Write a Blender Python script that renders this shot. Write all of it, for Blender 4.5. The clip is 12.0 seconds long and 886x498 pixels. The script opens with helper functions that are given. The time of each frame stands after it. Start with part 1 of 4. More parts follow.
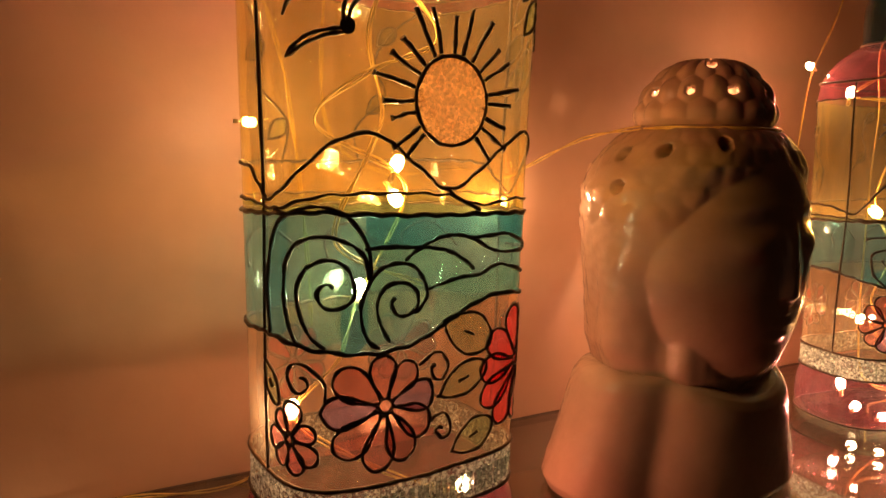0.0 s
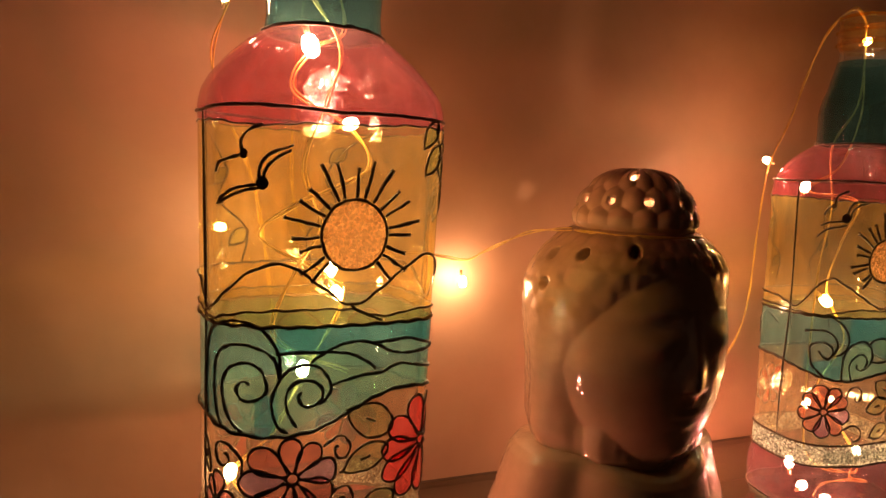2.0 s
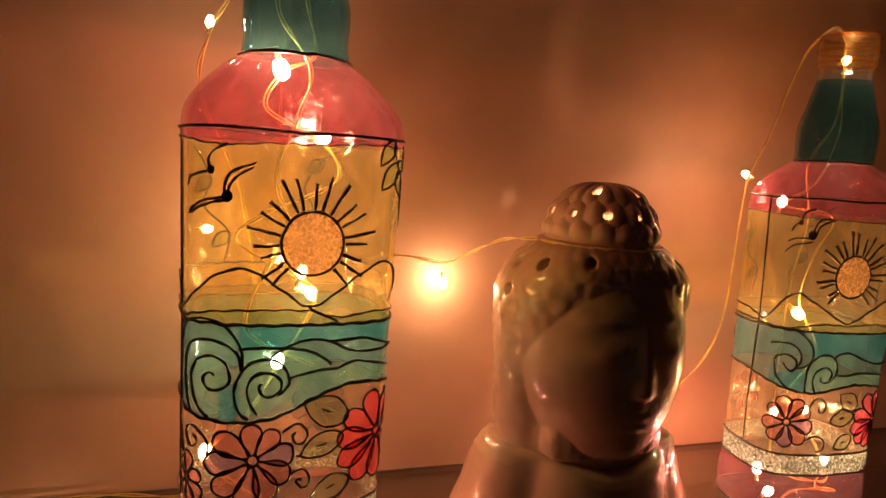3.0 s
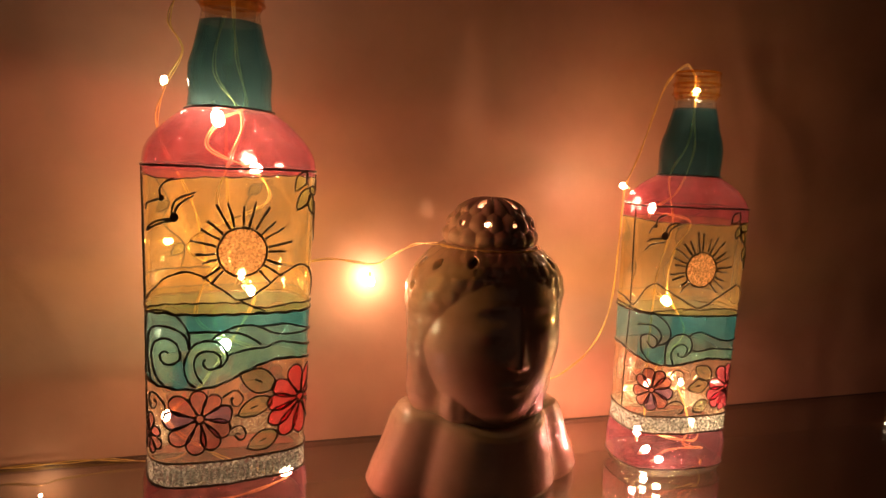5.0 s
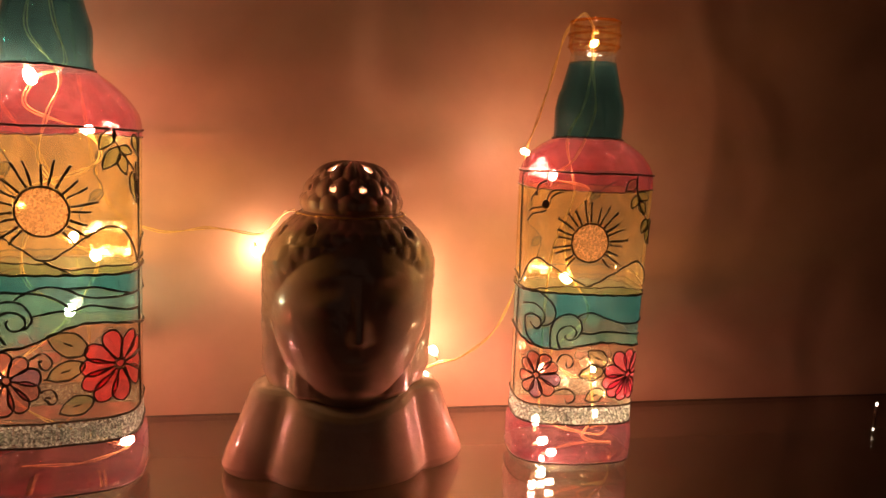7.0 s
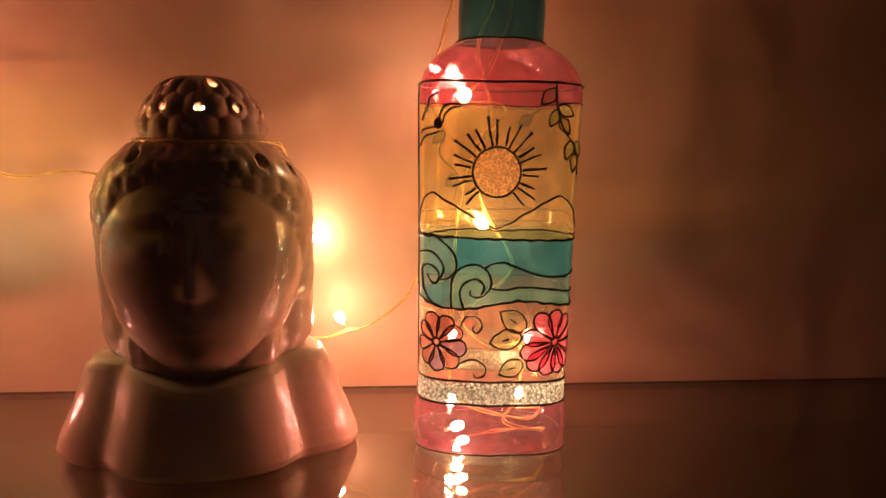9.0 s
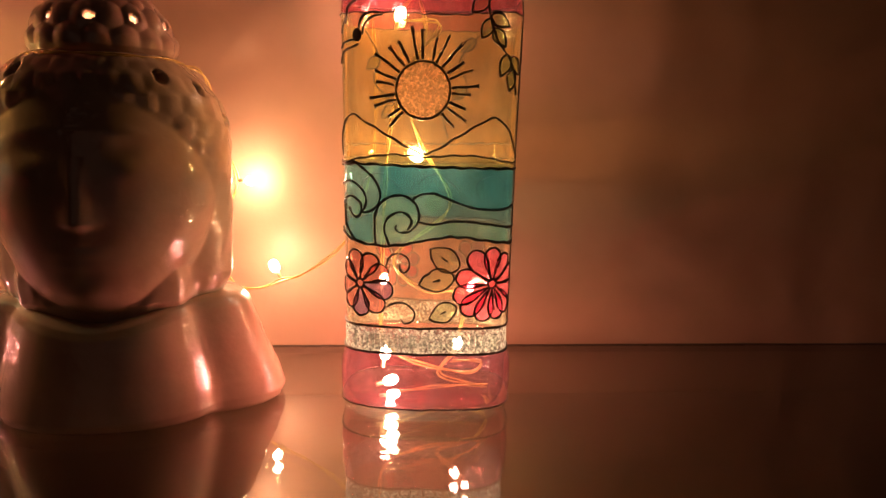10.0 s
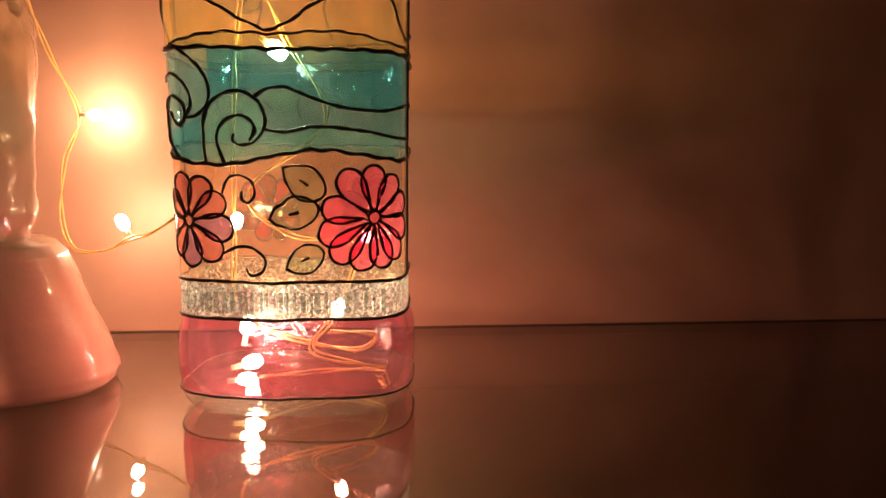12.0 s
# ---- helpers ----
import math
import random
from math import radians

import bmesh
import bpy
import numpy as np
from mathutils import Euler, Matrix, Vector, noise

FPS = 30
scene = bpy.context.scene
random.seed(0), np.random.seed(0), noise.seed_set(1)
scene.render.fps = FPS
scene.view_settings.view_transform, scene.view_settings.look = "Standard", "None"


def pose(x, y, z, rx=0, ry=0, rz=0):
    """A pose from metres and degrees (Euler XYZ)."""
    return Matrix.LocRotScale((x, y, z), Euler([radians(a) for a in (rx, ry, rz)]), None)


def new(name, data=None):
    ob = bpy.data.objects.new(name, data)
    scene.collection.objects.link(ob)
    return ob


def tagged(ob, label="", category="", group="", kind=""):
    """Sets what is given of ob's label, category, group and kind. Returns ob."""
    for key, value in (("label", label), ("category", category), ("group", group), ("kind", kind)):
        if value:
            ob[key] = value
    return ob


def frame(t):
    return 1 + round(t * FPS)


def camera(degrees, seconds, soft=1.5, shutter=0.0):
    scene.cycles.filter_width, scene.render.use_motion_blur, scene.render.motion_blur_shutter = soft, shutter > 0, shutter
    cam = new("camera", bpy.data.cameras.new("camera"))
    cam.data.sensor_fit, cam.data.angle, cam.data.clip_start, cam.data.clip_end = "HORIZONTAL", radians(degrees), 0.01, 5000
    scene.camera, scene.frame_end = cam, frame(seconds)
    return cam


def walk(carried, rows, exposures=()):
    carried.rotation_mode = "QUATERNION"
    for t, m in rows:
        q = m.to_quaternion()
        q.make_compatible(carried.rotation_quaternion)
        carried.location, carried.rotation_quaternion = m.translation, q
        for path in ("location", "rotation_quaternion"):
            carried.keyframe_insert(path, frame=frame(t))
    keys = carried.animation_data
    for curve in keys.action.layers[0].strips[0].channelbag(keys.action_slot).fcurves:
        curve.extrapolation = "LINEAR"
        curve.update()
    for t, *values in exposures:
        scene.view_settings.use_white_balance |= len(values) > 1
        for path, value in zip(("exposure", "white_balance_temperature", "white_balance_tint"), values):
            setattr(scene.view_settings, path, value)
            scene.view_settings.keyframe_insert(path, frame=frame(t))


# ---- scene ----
cam = camera(65.7, 12.0)
METRES, EYE, TILT, LEAN, TURN = 0.72, 0.149, -7.5, -1.25, -28.9
ROWS = [
    (0.0, 0.0, 0.0, 0.0, -0.0, 0.0, -0.0),
    (0.5, 0.022, -0.0284, 0.0096, 0.37, 0.47, 0.16),
    (1.0, 0.0387, -0.0376, 0.023, 2.08, 0.79, -0.58),
    (1.5, 0.0535, -0.049, 0.0386, 4.64, 0.85, -1.54),
    (2.0, 0.086, -0.0594, 0.0485, 6.1, 1.17, -2.28),
    (2.5, 0.1091, -0.0682, 0.0564, 8.16, 1.23, -3.03),
    (3.0, 0.141, -0.0848, 0.0625, 9.73, 0.09, -4.01),
    (5.0, 0.2346, -0.1911, 0.0686, 9.69, 0.23, -2.89),
    (5.5, 0.2689, -0.1941, 0.052, 8.43, -0.83, -3.33),
    (6.0, 0.3468, -0.1539, 0.0563, 12.95, -0.7, -3.31),
    (6.5, 0.3993, -0.1248, 0.0583, 15.7, -0.84, -3.55),
    (7.0, 0.4307, -0.0976, 0.0607, 17.94, -0.99, -3.57),
    (9.0, 0.5167, 0.0638, 0.0237, 22.76, -1.68, -2.96),
    (9.5, 0.5392, 0.1014, 0.005, 22.97, -2.31, -3.49),
    (10.0, 0.5541, 0.132, -0.0148, 24.2, -2.23, -3.18),
    (10.5, 0.5586, 0.1724, -0.0433, 23.65, -2.42, -2.9),
    (11.0, 0.5572, 0.2031, -0.0668, 24.12, -2.04, -3.71),
    (11.5, 0.5609, 0.2448, -0.0706, 23.74, -1.2, -2.87),
    (12.0, 0.5628, 0.274, -0.0629, 24.47, -0.42, -2.11),
]
walk(cam, [(t, pose(0, 0, EYE, TILT, LEAN, TURN) @ pose(METRES * x, METRES * y, METRES * z, 90 + pitch, roll, yaw)) for t, x, y, z, yaw, pitch, roll in ROWS],
     ((0.0, -0.22, 7200, 10), (2.5, -0.13, 7000, 10), (5.0, 0.17, 6150, 10), (7.0, 0.18, 5950, 10), (9.0, 0.11, 6100, 10), (10.5, 0.02, 5850, 10), (12.0, -0.17, 5700, 10)))

# ---- world: a room at night, lit by the fairy lights; a faint warm fill is added through an opening behind ----
world = bpy.data.worlds.new("night")
world.use_nodes = True
scene.world = world
world.node_tree.nodes["Background"].inputs[0].default_value = (1.0, 0.52, 0.33, 1)
world.node_tree.nodes["Background"].inputs[1].default_value = 0.035
scene.cycles.transparent_max_bounces = 24
LED_POWER = 3950.0
LED_COLOUR = (1.0, 0.545, 0.285)


# ---- materials ----
class Nodes:
    """A small wrapper round a material's node tree."""

    def __init__(self, name):
        self.mat = bpy.data.materials.new(name)
        self.mat.use_nodes = True
        self.tree = self.mat.node_tree
        self.tree.nodes.clear()
        self.out = self.add("ShaderNodeOutputMaterial")
        self.coords = self.add("ShaderNodeTexCoord")

    def add(self, kind, **values):
        node = self.tree.nodes.new(kind)
        for key, value in values.items():
            node.inputs[key.replace("_", " ")].default_value = value
        return node

    def link(self, a, b):
        self.tree.links.new(a, b)

    def noise(self, scale, detail=4.0, rough=0.6, stretch=None):
        n = self.add("ShaderNodeTexNoise", Scale=scale, Detail=detail, Roughness=rough)
        if stretch:
            m = self.add("ShaderNodeMapping", Scale=stretch)
            self.link(self.coords.outputs["Object"], m.inputs["Vector"])
            self.link(m.outputs[0], n.inputs["Vector"])
        else:
            self.link(self.coords.outputs["Object"], n.inputs["Vector"])
        return n.outputs["Fac"]

    def ramp(self, fac, stops):
        r = self.add("ShaderNodeValToRGB")
        while len(r.color_ramp.elements) < len(stops):
            r.color_ramp.elements.new(0.5)
        for el, (at, col) in zip(r.color_ramp.elements, stops):
            el.position, el.color = at, (*col, 1)
        self.link(fac, r.inputs[0])
        return r.outputs[0]

    def bump(self, height, strength, distance):
        b = self.add("ShaderNodeBump", Strength=strength, Distance=distance)
        self.link(height, b.inputs["Height"])
        return b.outputs[0]


def solid(name, dark, light, rough, scale=30.0, bump=0.2, depth=0.0005, fine=200.0, metal=0.0, coat=0.0, stretch=None):
    """An opaque surface with two scales of variation."""
    n = Nodes(name)
    p = n.add("ShaderNodeBsdfPrincipled", Roughness=rough, Metallic=metal)
    p.inputs["Coat Weight"].default_value, p.inputs["Coat Roughness"].default_value = coat, 0.045
    big = n.noise(scale, 5.0, 0.6, stretch)
    n.link(n.ramp(big, [(0.3, dark), (0.7, light)]), p.inputs["Base Color"])
    n.link(n.bump(n.noise(fine, 3.0, 0.6, stretch), bump, depth), p.inputs["Normal"])
    if coat:
        p.inputs["Coat IOR"].default_value, p.inputs["Specular IOR Level"].default_value = 1.9, 0.08
        n.link(n.bump(n.noise(140.0, 2.0, 0.5), 0.8, 0.0013), p.inputs["Coat Normal"])
    n.link(p.outputs[0], n.out.inputs[0])
    return n.mat


def plaster(name, dark, light):
    """Satin wall paint over plaster: mottled tone, a fine grain, and broad relief added to imitate focused light."""
    n = Nodes(name)
    p = n.add("ShaderNodeBsdfPrincipled", Roughness=0.45)
    p.inputs["Specular IOR Level"].default_value = 0.25
    n.link(n.ramp(n.noise(6.0, 5.0, 0.6), [(0.3, dark), (0.7, light)]), p.inputs["Base Color"])
    # relief added so the lamps draw swirls like light focused by the bottles
    light_swirl = n.add("ShaderNodeTexNoise", Scale=6.5, Detail=1.5, Roughness=0.4, Distortion=1.1)
    n.link(n.coords.outputs["Object"], light_swirl.inputs["Vector"])
    broad = n.add("ShaderNodeBump", Strength=1.0, Distance=0.009)
    n.link(light_swirl.outputs["Fac"], broad.inputs["Height"])
    grain = n.add("ShaderNodeBump", Strength=0.3, Distance=0.0007)
    n.link(n.noise(90.0, 3.0, 0.6), grain.inputs["Height"])
    n.link(broad.outputs[0], grain.inputs["Normal"])
    n.link(grain.outputs[0], p.inputs["Normal"])
    n.link(p.outputs[0], n.out.inputs[0])
    return n.mat


def glass(name, tint, paint=0.0, streak=0.0, rough=0.055, ior=1.5, bump=0.15, grain=110.0, power=5.0, light_veins=False):
    """Thin clear or stained glass: tinted see-through, a share of scattering paint, and a Fresnel gloss."""
    n = Nodes(name)
    blot = n.noise(42.0, 3.0, 0.6, (1.0, 1.0, 0.6))
    deep = tuple(c * c * 0.9 for c in tint)
    low = tuple(a + (b - a) * streak for a, b in zip(tint, deep))
    fine = n.noise(300.0, 3.0, 0.7)
    blend = n.add("ShaderNodeMath")
    blend.operation = "MULTIPLY_ADD"
    n.link(fine, blend.inputs[0])
    blend.inputs[1].default_value = 0.55
    n.link(blot, blend.inputs[2])
    colour = n.ramp(blend.outputs[0], [(0.62, low), (0.90, tint)])
    # bright lines put into the tint imitate light that thick glass would focus
    if light_veins:
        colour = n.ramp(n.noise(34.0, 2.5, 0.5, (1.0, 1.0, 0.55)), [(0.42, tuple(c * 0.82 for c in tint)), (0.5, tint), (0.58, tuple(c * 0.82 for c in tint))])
    see = n.add("ShaderNodeBsdfTransparent")
    n.link(colour, see.inputs[0])
    body = see.outputs[0]
    if paint > 0:
        soft = n.add("ShaderNodeBsdfTranslucent")
        face = n.add("ShaderNodeBsdfDiffuse")
        for node in (soft, face):
            n.link(colour, node.inputs[0])
        both = n.add("ShaderNodeMixShader", Fac=0.35)
        n.link(soft.outputs[0], both.inputs[1])
        n.link(face.outputs[0], both.inputs[2])
        mix = n.add("ShaderNodeMixShader", Fac=paint)
        n.link(body, mix.inputs[1])
        n.link(both.outputs[0], mix.inputs[2])
        body = mix.outputs[0]
    shine = n.add("ShaderNodeBsdfGlossy", Roughness=rough)
    normal = n.bump(n.noise(grain, 2.0, 0.5), bump, 0.13 / grain)
    edge = n.add("ShaderNodeLayerWeight", Blend=0.5)
    n.link(normal, shine.inputs["Normal"])
    n.link(normal, edge.inputs["Normal"])
    steep = n.add("ShaderNodeMath")
    steep.operation = "POWER"
    n.link(edge.outputs["Facing"], steep.inputs[0])
    steep.inputs[1].default_value = power
    fres = n.add("ShaderNodeMath")
    fres.operation = "MULTIPLY_ADD"
    n.link(steep.outputs[0], fres.inputs[0])
    fres.inputs[1].default_value, fres.inputs[2].default_value = 0.9, ((ior - 1) / (ior + 1)) ** 2
    final = n.add("ShaderNodeMixShader")
    n.link(fres.outputs[0], final.inputs[0])
    n.link(body, final.inputs[1])
    n.link(shine.outputs[0], final.inputs[2])
    n.link(final.outputs[0], n.out.inputs[0])
    return n.mat


def glitter(name, dark, light, see, soak=0.2):
    """Glitter paint: sparkling grains over a half see-through binder."""
    n = Nodes(name)
    vor = n.add("ShaderNodeTexVoronoi", Scale=820.0)
    n.link(n.coords.outputs["Object"], vor.inputs["Vector"])
    p = n.add("ShaderNodeBsdfPrincipled", Roughness=0.28, Metallic=0.6)
    n.link(n.ramp(vor.outputs["Color"], [(0.2, dark), (0.8, light)]), p.inputs["Base Color"])
    n.link(n.bump(vor.outputs["Color"], 1.0, 0.0006), p.inputs["Normal"])
    soft = n.add("ShaderNodeBsdfTranslucent")
    soft.inputs[0].default_value = (*light, 1)
    m1 = n.add("ShaderNodeMixShader", Fac=soak)
    n.link(p.outputs[0], m1.inputs[1])
    n.link(soft.outputs[0], m1.inputs[2])
    clear = n.add("ShaderNodeBsdfTransparent")
    clear.inputs[0].default_value = (*light, 1)
    gaps = n.ramp(n.noise(900.0, 3.0, 0.7), [(0.42, (0, 0, 0)), (0.6, (see, see, see))])
    m2 = n.add("ShaderNodeMixShader")
    n.link(gaps, m2.inputs[0])
    n.link(m1.outputs[0], m2.inputs[1])
    n.link(clear.outputs[0], m2.inputs[2])
    n.link(m2.outputs[0], n.out.inputs[0])
    return n.mat


def glow(name, colour, power):
    n = Nodes(name)
    e = n.add("ShaderNodeEmission", Strength=power)
    e.inputs[0].default_value = (*colour, 1)
    n.link(e.outputs[0], n.out.inputs[0])
    return n.mat


WALL = plaster("wall_paint", (0.385, 0.232, 0.163), (0.53, 0.322, 0.230))
ROOM = solid("room_paint", (0.30, 0.24, 0.20), (0.36, 0.29, 0.24), 0.7, 3.0, 0.2, 0.001, 60.0)
WOOD = solid("dark_wood", (0.125, 0.064, 0.04), (0.21, 0.112, 0.07), 0.38, 14.0, 0.2, 0.0004, 60.0, stretch=(0.15, 1.6, 1.0))
FLOOR = solid("floor_tile", (0.16, 0.12, 0.10), (0.22, 0.17, 0.14), 0.4, 5.0)
TOP_GLASS = glass("table_glass", (0.86, 0.88, 0.85), bump=0.02, rough=0.012, ior=1.75, power=2.3)
CERAMIC = solid("glazed_ceramic", (0.40, 0.250, 0.182), (0.52, 0.335, 0.245), 0.5, 26.0, 0.12, 0.0006, 130.0, coat=1.0)
EDGE_BROWN = solid("edge_brown", (0.06, 0.035, 0.024), (0.12, 0.07, 0.05), 0.4, 90.0)
LINE = solid("black_relief_paste", (0.050, 0.028, 0.017), (0.11, 0.062, 0.037), 0.3, 300.0, 0.5, 0.0004, 900.0)
CLEAR = glass("clear_glass", (0.94, 0.93, 0.86), paint=0.015, bump=0.6, ior=1.55, grain=200.0, power=3.5)
SKY = glass("yellow_glass_paint", (0.98, 0.89, 0.51), paint=0.09, streak=0.5, bump=0.35)
AMBER = glass("amber_glass_paint", (0.97, 0.82, 0.38), paint=0.14, streak=0.5, bump=0.35)
OLIVE = glass("olive_glass_paint", (0.78, 0.76, 0.34), paint=0.10, streak=0.4)
SEA = glass("turquoise_glass_paint", (0.48, 0.81, 0.83), paint=0.08, streak=0.55, bump=0.35)
DEEP = glass("deep_teal_glass_paint", (0.48, 0.80, 0.89), paint=0.07, streak=0.7, bump=0.35)
FOAM = glass("pale_green_glass_paint", (0.74, 0.88, 0.76), paint=0.13, streak=0.4)
PEACH = glass("bare_peach_glass", (0.97, 0.82, 0.62), paint=0.07, streak=0.45, bump=0.4)
PINK = glass("pink_glass_paint", (0.93, 0.45, 0.54), paint=0.08, streak=0.6, bump=0.35, power=3.8)
TEAL = glass("teal_glass_paint", (0.21, 0.48, 0.54), paint=0.06, streak=0.6, bump=0.4, power=3.8)
MAGENTA = glass("magenta_glass_paint", (0.97, 0.53, 0.65), paint=0.03, streak=0.7, bump=0.6, grain=150.0, power=4.0)
ROSE = glass("rose_glass_paint", (0.66, 0.36, 0.38), paint=0.12, streak=0.5, bump=0.4)
RED = glass("red_glass_paint", (0.95, 0.20, 0.26), paint=0.24, streak=0.5, bump=0.4)
CERISE = glass("cerise_glass_paint", (0.97, 0.30, 0.50), paint=0.24, streak=0.5, bump=0.4)
LILAC = glass("lilac_glass_paint", (0.48, 0.33, 0.56), paint=0.13, streak=0.5, bump=0.4)
LEAF = glass("sage_glass_paint", (0.72, 0.80, 0.62), paint=0.06, streak=0.5, bump=0.4)
AMBER_LIP = glass("amber_lip_glass", (0.98, 0.74, 0.36), paint=0.015, bump=0.8, ior=1.6, streak=0.5, grain=220.0, power=3.5)
SILVER = glitter("silver_glitter", (0.025, 0.030, 0.028), (0.62, 0.66, 0.62), 0.9)
GOLD = glitter("copper_glitter", (0.05, 0.024, 0.015), (0.95, 0.62, 0.43), 0.6, 0.3)
WIRE = solid("copper_wire", (0.58, 0.36, 0.10), (0.86, 0.60, 0.20), 0.35, 200.0, metal=0.35)
RESIN = solid("bulb_resin", (0.65, 0.42, 0.2), (0.8, 0.55, 0.3), 0.3)
LED = glow("warm_led", LED_COLOUR, LED_POWER)


def bead(name, colour, power):
    """Clear resin with emission added for the bloom round a light chip."""
    n = Nodes(name)
    e = n.add("ShaderNodeEmission", Strength=power)
    e.inputs[0].default_value = (*colour, 1)
    clear = n.add("ShaderNodeBsdfTransparent")
    both = n.add("ShaderNodeAddShader")
    n.link(e.outputs[0], both.inputs[0])
    n.link(clear.outputs[0], both.inputs[1])
    n.link(both.outputs[0], n.out.inputs[0])
    return n.mat


BEAD = bead("bloom_resin", (1.0, 0.66, 0.40), 48.0)
BLOWN = glass("blown_glass", (1.0, 0.995, 0.98), bump=0.8, rough=0.02, ior=1.6, grain=190.0, power=4.0, light_veins=True)


# ---- mesh helpers ----
def mesh_object(name, verts, faces, material, parent=None, label="", smooth=True):
    me = bpy.data.meshes.new(name)
    me.from_pydata([tuple(v) for v in verts], [], faces)
    me.materials.append(material)
    if smooth:
        me.shade_smooth()
    me.update()
    ob = new(name, me)
    if parent is not None:
        ob.parent = parent
    if label:
        tagged(ob, label)
    return ob


def part(name, bm, material, parent, label="", smooth=False):
    me = bpy.data.meshes.new(name)
    bm.to_mesh(me)
    bm.free()
    me.materials.append(material)
    if smooth:
        me.shade_smooth()
    ob = new(name, me)
    ob.parent = parent
    if label:
        tagged(ob, label)
    return ob


def slab(x0, x1, y0, y1, z0, z1, bevel=0.0):
    bm = bmesh.new()
    bmesh.ops.create_cube(bm, size=1.0, matrix=Matrix.LocRotScale(((x0 + x1) / 2, (y0 + y1) / 2, (z0 + z1) / 2), None, (x1 - x0, y1 - y0, z1 - z0)))
    if bevel:
        bmesh.ops.bevel(bm, geom=bm.edges[:], offset=bevel, segments=2, affect="EDGES")
    return bm


def structure(name, bm, material, label, category):
    me = bpy.data.meshes.new(name)
    bm.to_mesh(me)
    bm.free()
    me.materials.append(material)
    return tagged(new(name, me), label, category, kind="structure")


def spline(points, steps=8, closed=False):
    """A smooth Catmull-Rom line through some points of any dimension."""
    pts = [np.array(p, float) for p in points]
    n = len(pts)
    out = []
    for i in range(n if closed else n - 1):
        if closed:
            a, b, c, d = (pts[(i + k - 1) % n] for k in range(4))
        else:
            a, b, c, d = pts[max(i - 1, 0)], pts[i], pts[i + 1], pts[min(i + 2, n - 1)]
        for k in range(steps):
            t = k / steps
            out.append(0.5 * ((2 * b) + (c - a) * t + (2 * a - 5 * b + 4 * c - d) * t * t + (3 * b - a - 3 * c + d) * t ** 3))
    if not closed:
        out.append(pts[-1])
    return out


def tube(points, radius, sides=6, wobble=0.0, closed=False):
    """Vertices and faces of a round line through points in space."""
    pts = [np.array(p, float) for p in points]
    n = len(pts)
    verts, faces = [], []
    up = np.array((0.31, 0.17, 0.93))
    for i, p in enumerate(pts):
        a, b = (pts[(i - 1) % n], pts[(i + 1) % n]) if closed else (pts[max(i - 1, 0)], pts[min(i + 1, n - 1)])
        d = b - a
        d = d / (np.linalg.norm(d) + 1e-12)
        u = np.cross(d, up)
        if np.linalg.norm(u) < 0.05:
            u = np.cross(d, (1.0, 0.0, 0.0))
        u = u / np.linalg.norm(u)
        v = np.cross(d, u)
        r = radius * (1 + wobble * noise.noise(Vector(p * 420.0)))
        if not closed and i in (0, n - 1):
            r *= 0.75
        for k in range(sides):
            g = 2 * math.pi * k / sides
            verts.append(p + (u * math.cos(g) + v * math.sin(g)) * r)
    for i in range(n if closed else n - 1):
        j = (i + 1) % n
        for k in range(sides):
            m = (k + 1) % sides
            faces.append((i * sides + k, i * sides + m, j * sides + m, j * sides + k))
    if not closed:
        faces.append(tuple(range(sides))[::-1])
        faces.append(tuple((n - 1) * sides + k for k in range(sides)))
    return verts, faces


# ---- the large structure ----
WALL_Y = 0.313
SHELF_Z = -0.032
structure("wall_north", slab(-1.6, 2.2, WALL_Y, WALL_Y + 0.12, -0.75, 1.75), WALL, "plain cream painted wall glowing orange in the lights", "wall")
# unseen south wall, its opening added to let the fill reach the head
fill_opening = slab(-1.6, -0.9, -2.4, -2.28, -0.75, 1.75)
for x0, x1, z0, z1 in ((1.5, 2.2, -0.75, 1.75), (-0.9, 1.5, 1.35, 1.75)):
    more = slab(x0, x1, -2.4, -2.28, z0, z1)
    pier = bpy.data.meshes.new("pier")
    more.to_mesh(pier)
    more.free()
    fill_opening.from_mesh(pier)
structure("wall_south", fill_opening, ROOM, "dark painted wall, unseen, with an opening added for fill light", "wall")
structure("wall_west", slab(-1.72, -1.6, -2.4, WALL_Y + 0.12, -0.75, 1.75), ROOM, "dark painted wall of the room", "wall")
structure("wall_east", slab(2.2, 2.32, -2.4, WALL_Y + 0.12, -0.75, 1.75), ROOM, "dark painted wall of the room", "wall")
structure("ceiling", slab(-1.72, 2.32, -2.4, WALL_Y + 0.12, 1.75, 1.85), ROOM, "plain dark ceiling of the room", "ceiling")
structure("floor", slab(-1.72, 2.32, -2.4, WALL_Y + 0.12, -0.85, -0.75), FLOOR, "dark tiled floor of the room", "floor")

table = tagged(new("console_table"), "dark wooden console table with a raised clear glass top", "table")
part("table_board", slab(-0.75, 1.5, 0.1655, WALL_Y - 0.001, SHELF_Z - 0.03, SHELF_Z, 0.002), WOOD, table, "dark polished wooden board")
part("glass_top", slab(-0.75, 1.5, -0.06, WALL_Y - 0.0024, -0.004, 0.0, 0.0006), TOP_GLASS, table, "clear glass sheet with mirror-like reflections")
# thin dark strip where the glass edge meets the wall
part("edge_strip", slab(-0.75, 1.5, WALL_Y - 0.0018, WALL_Y - 0.0004, -0.0045, 0.0005), EDGE_BROWN, table, "thin dark strip along the wall")
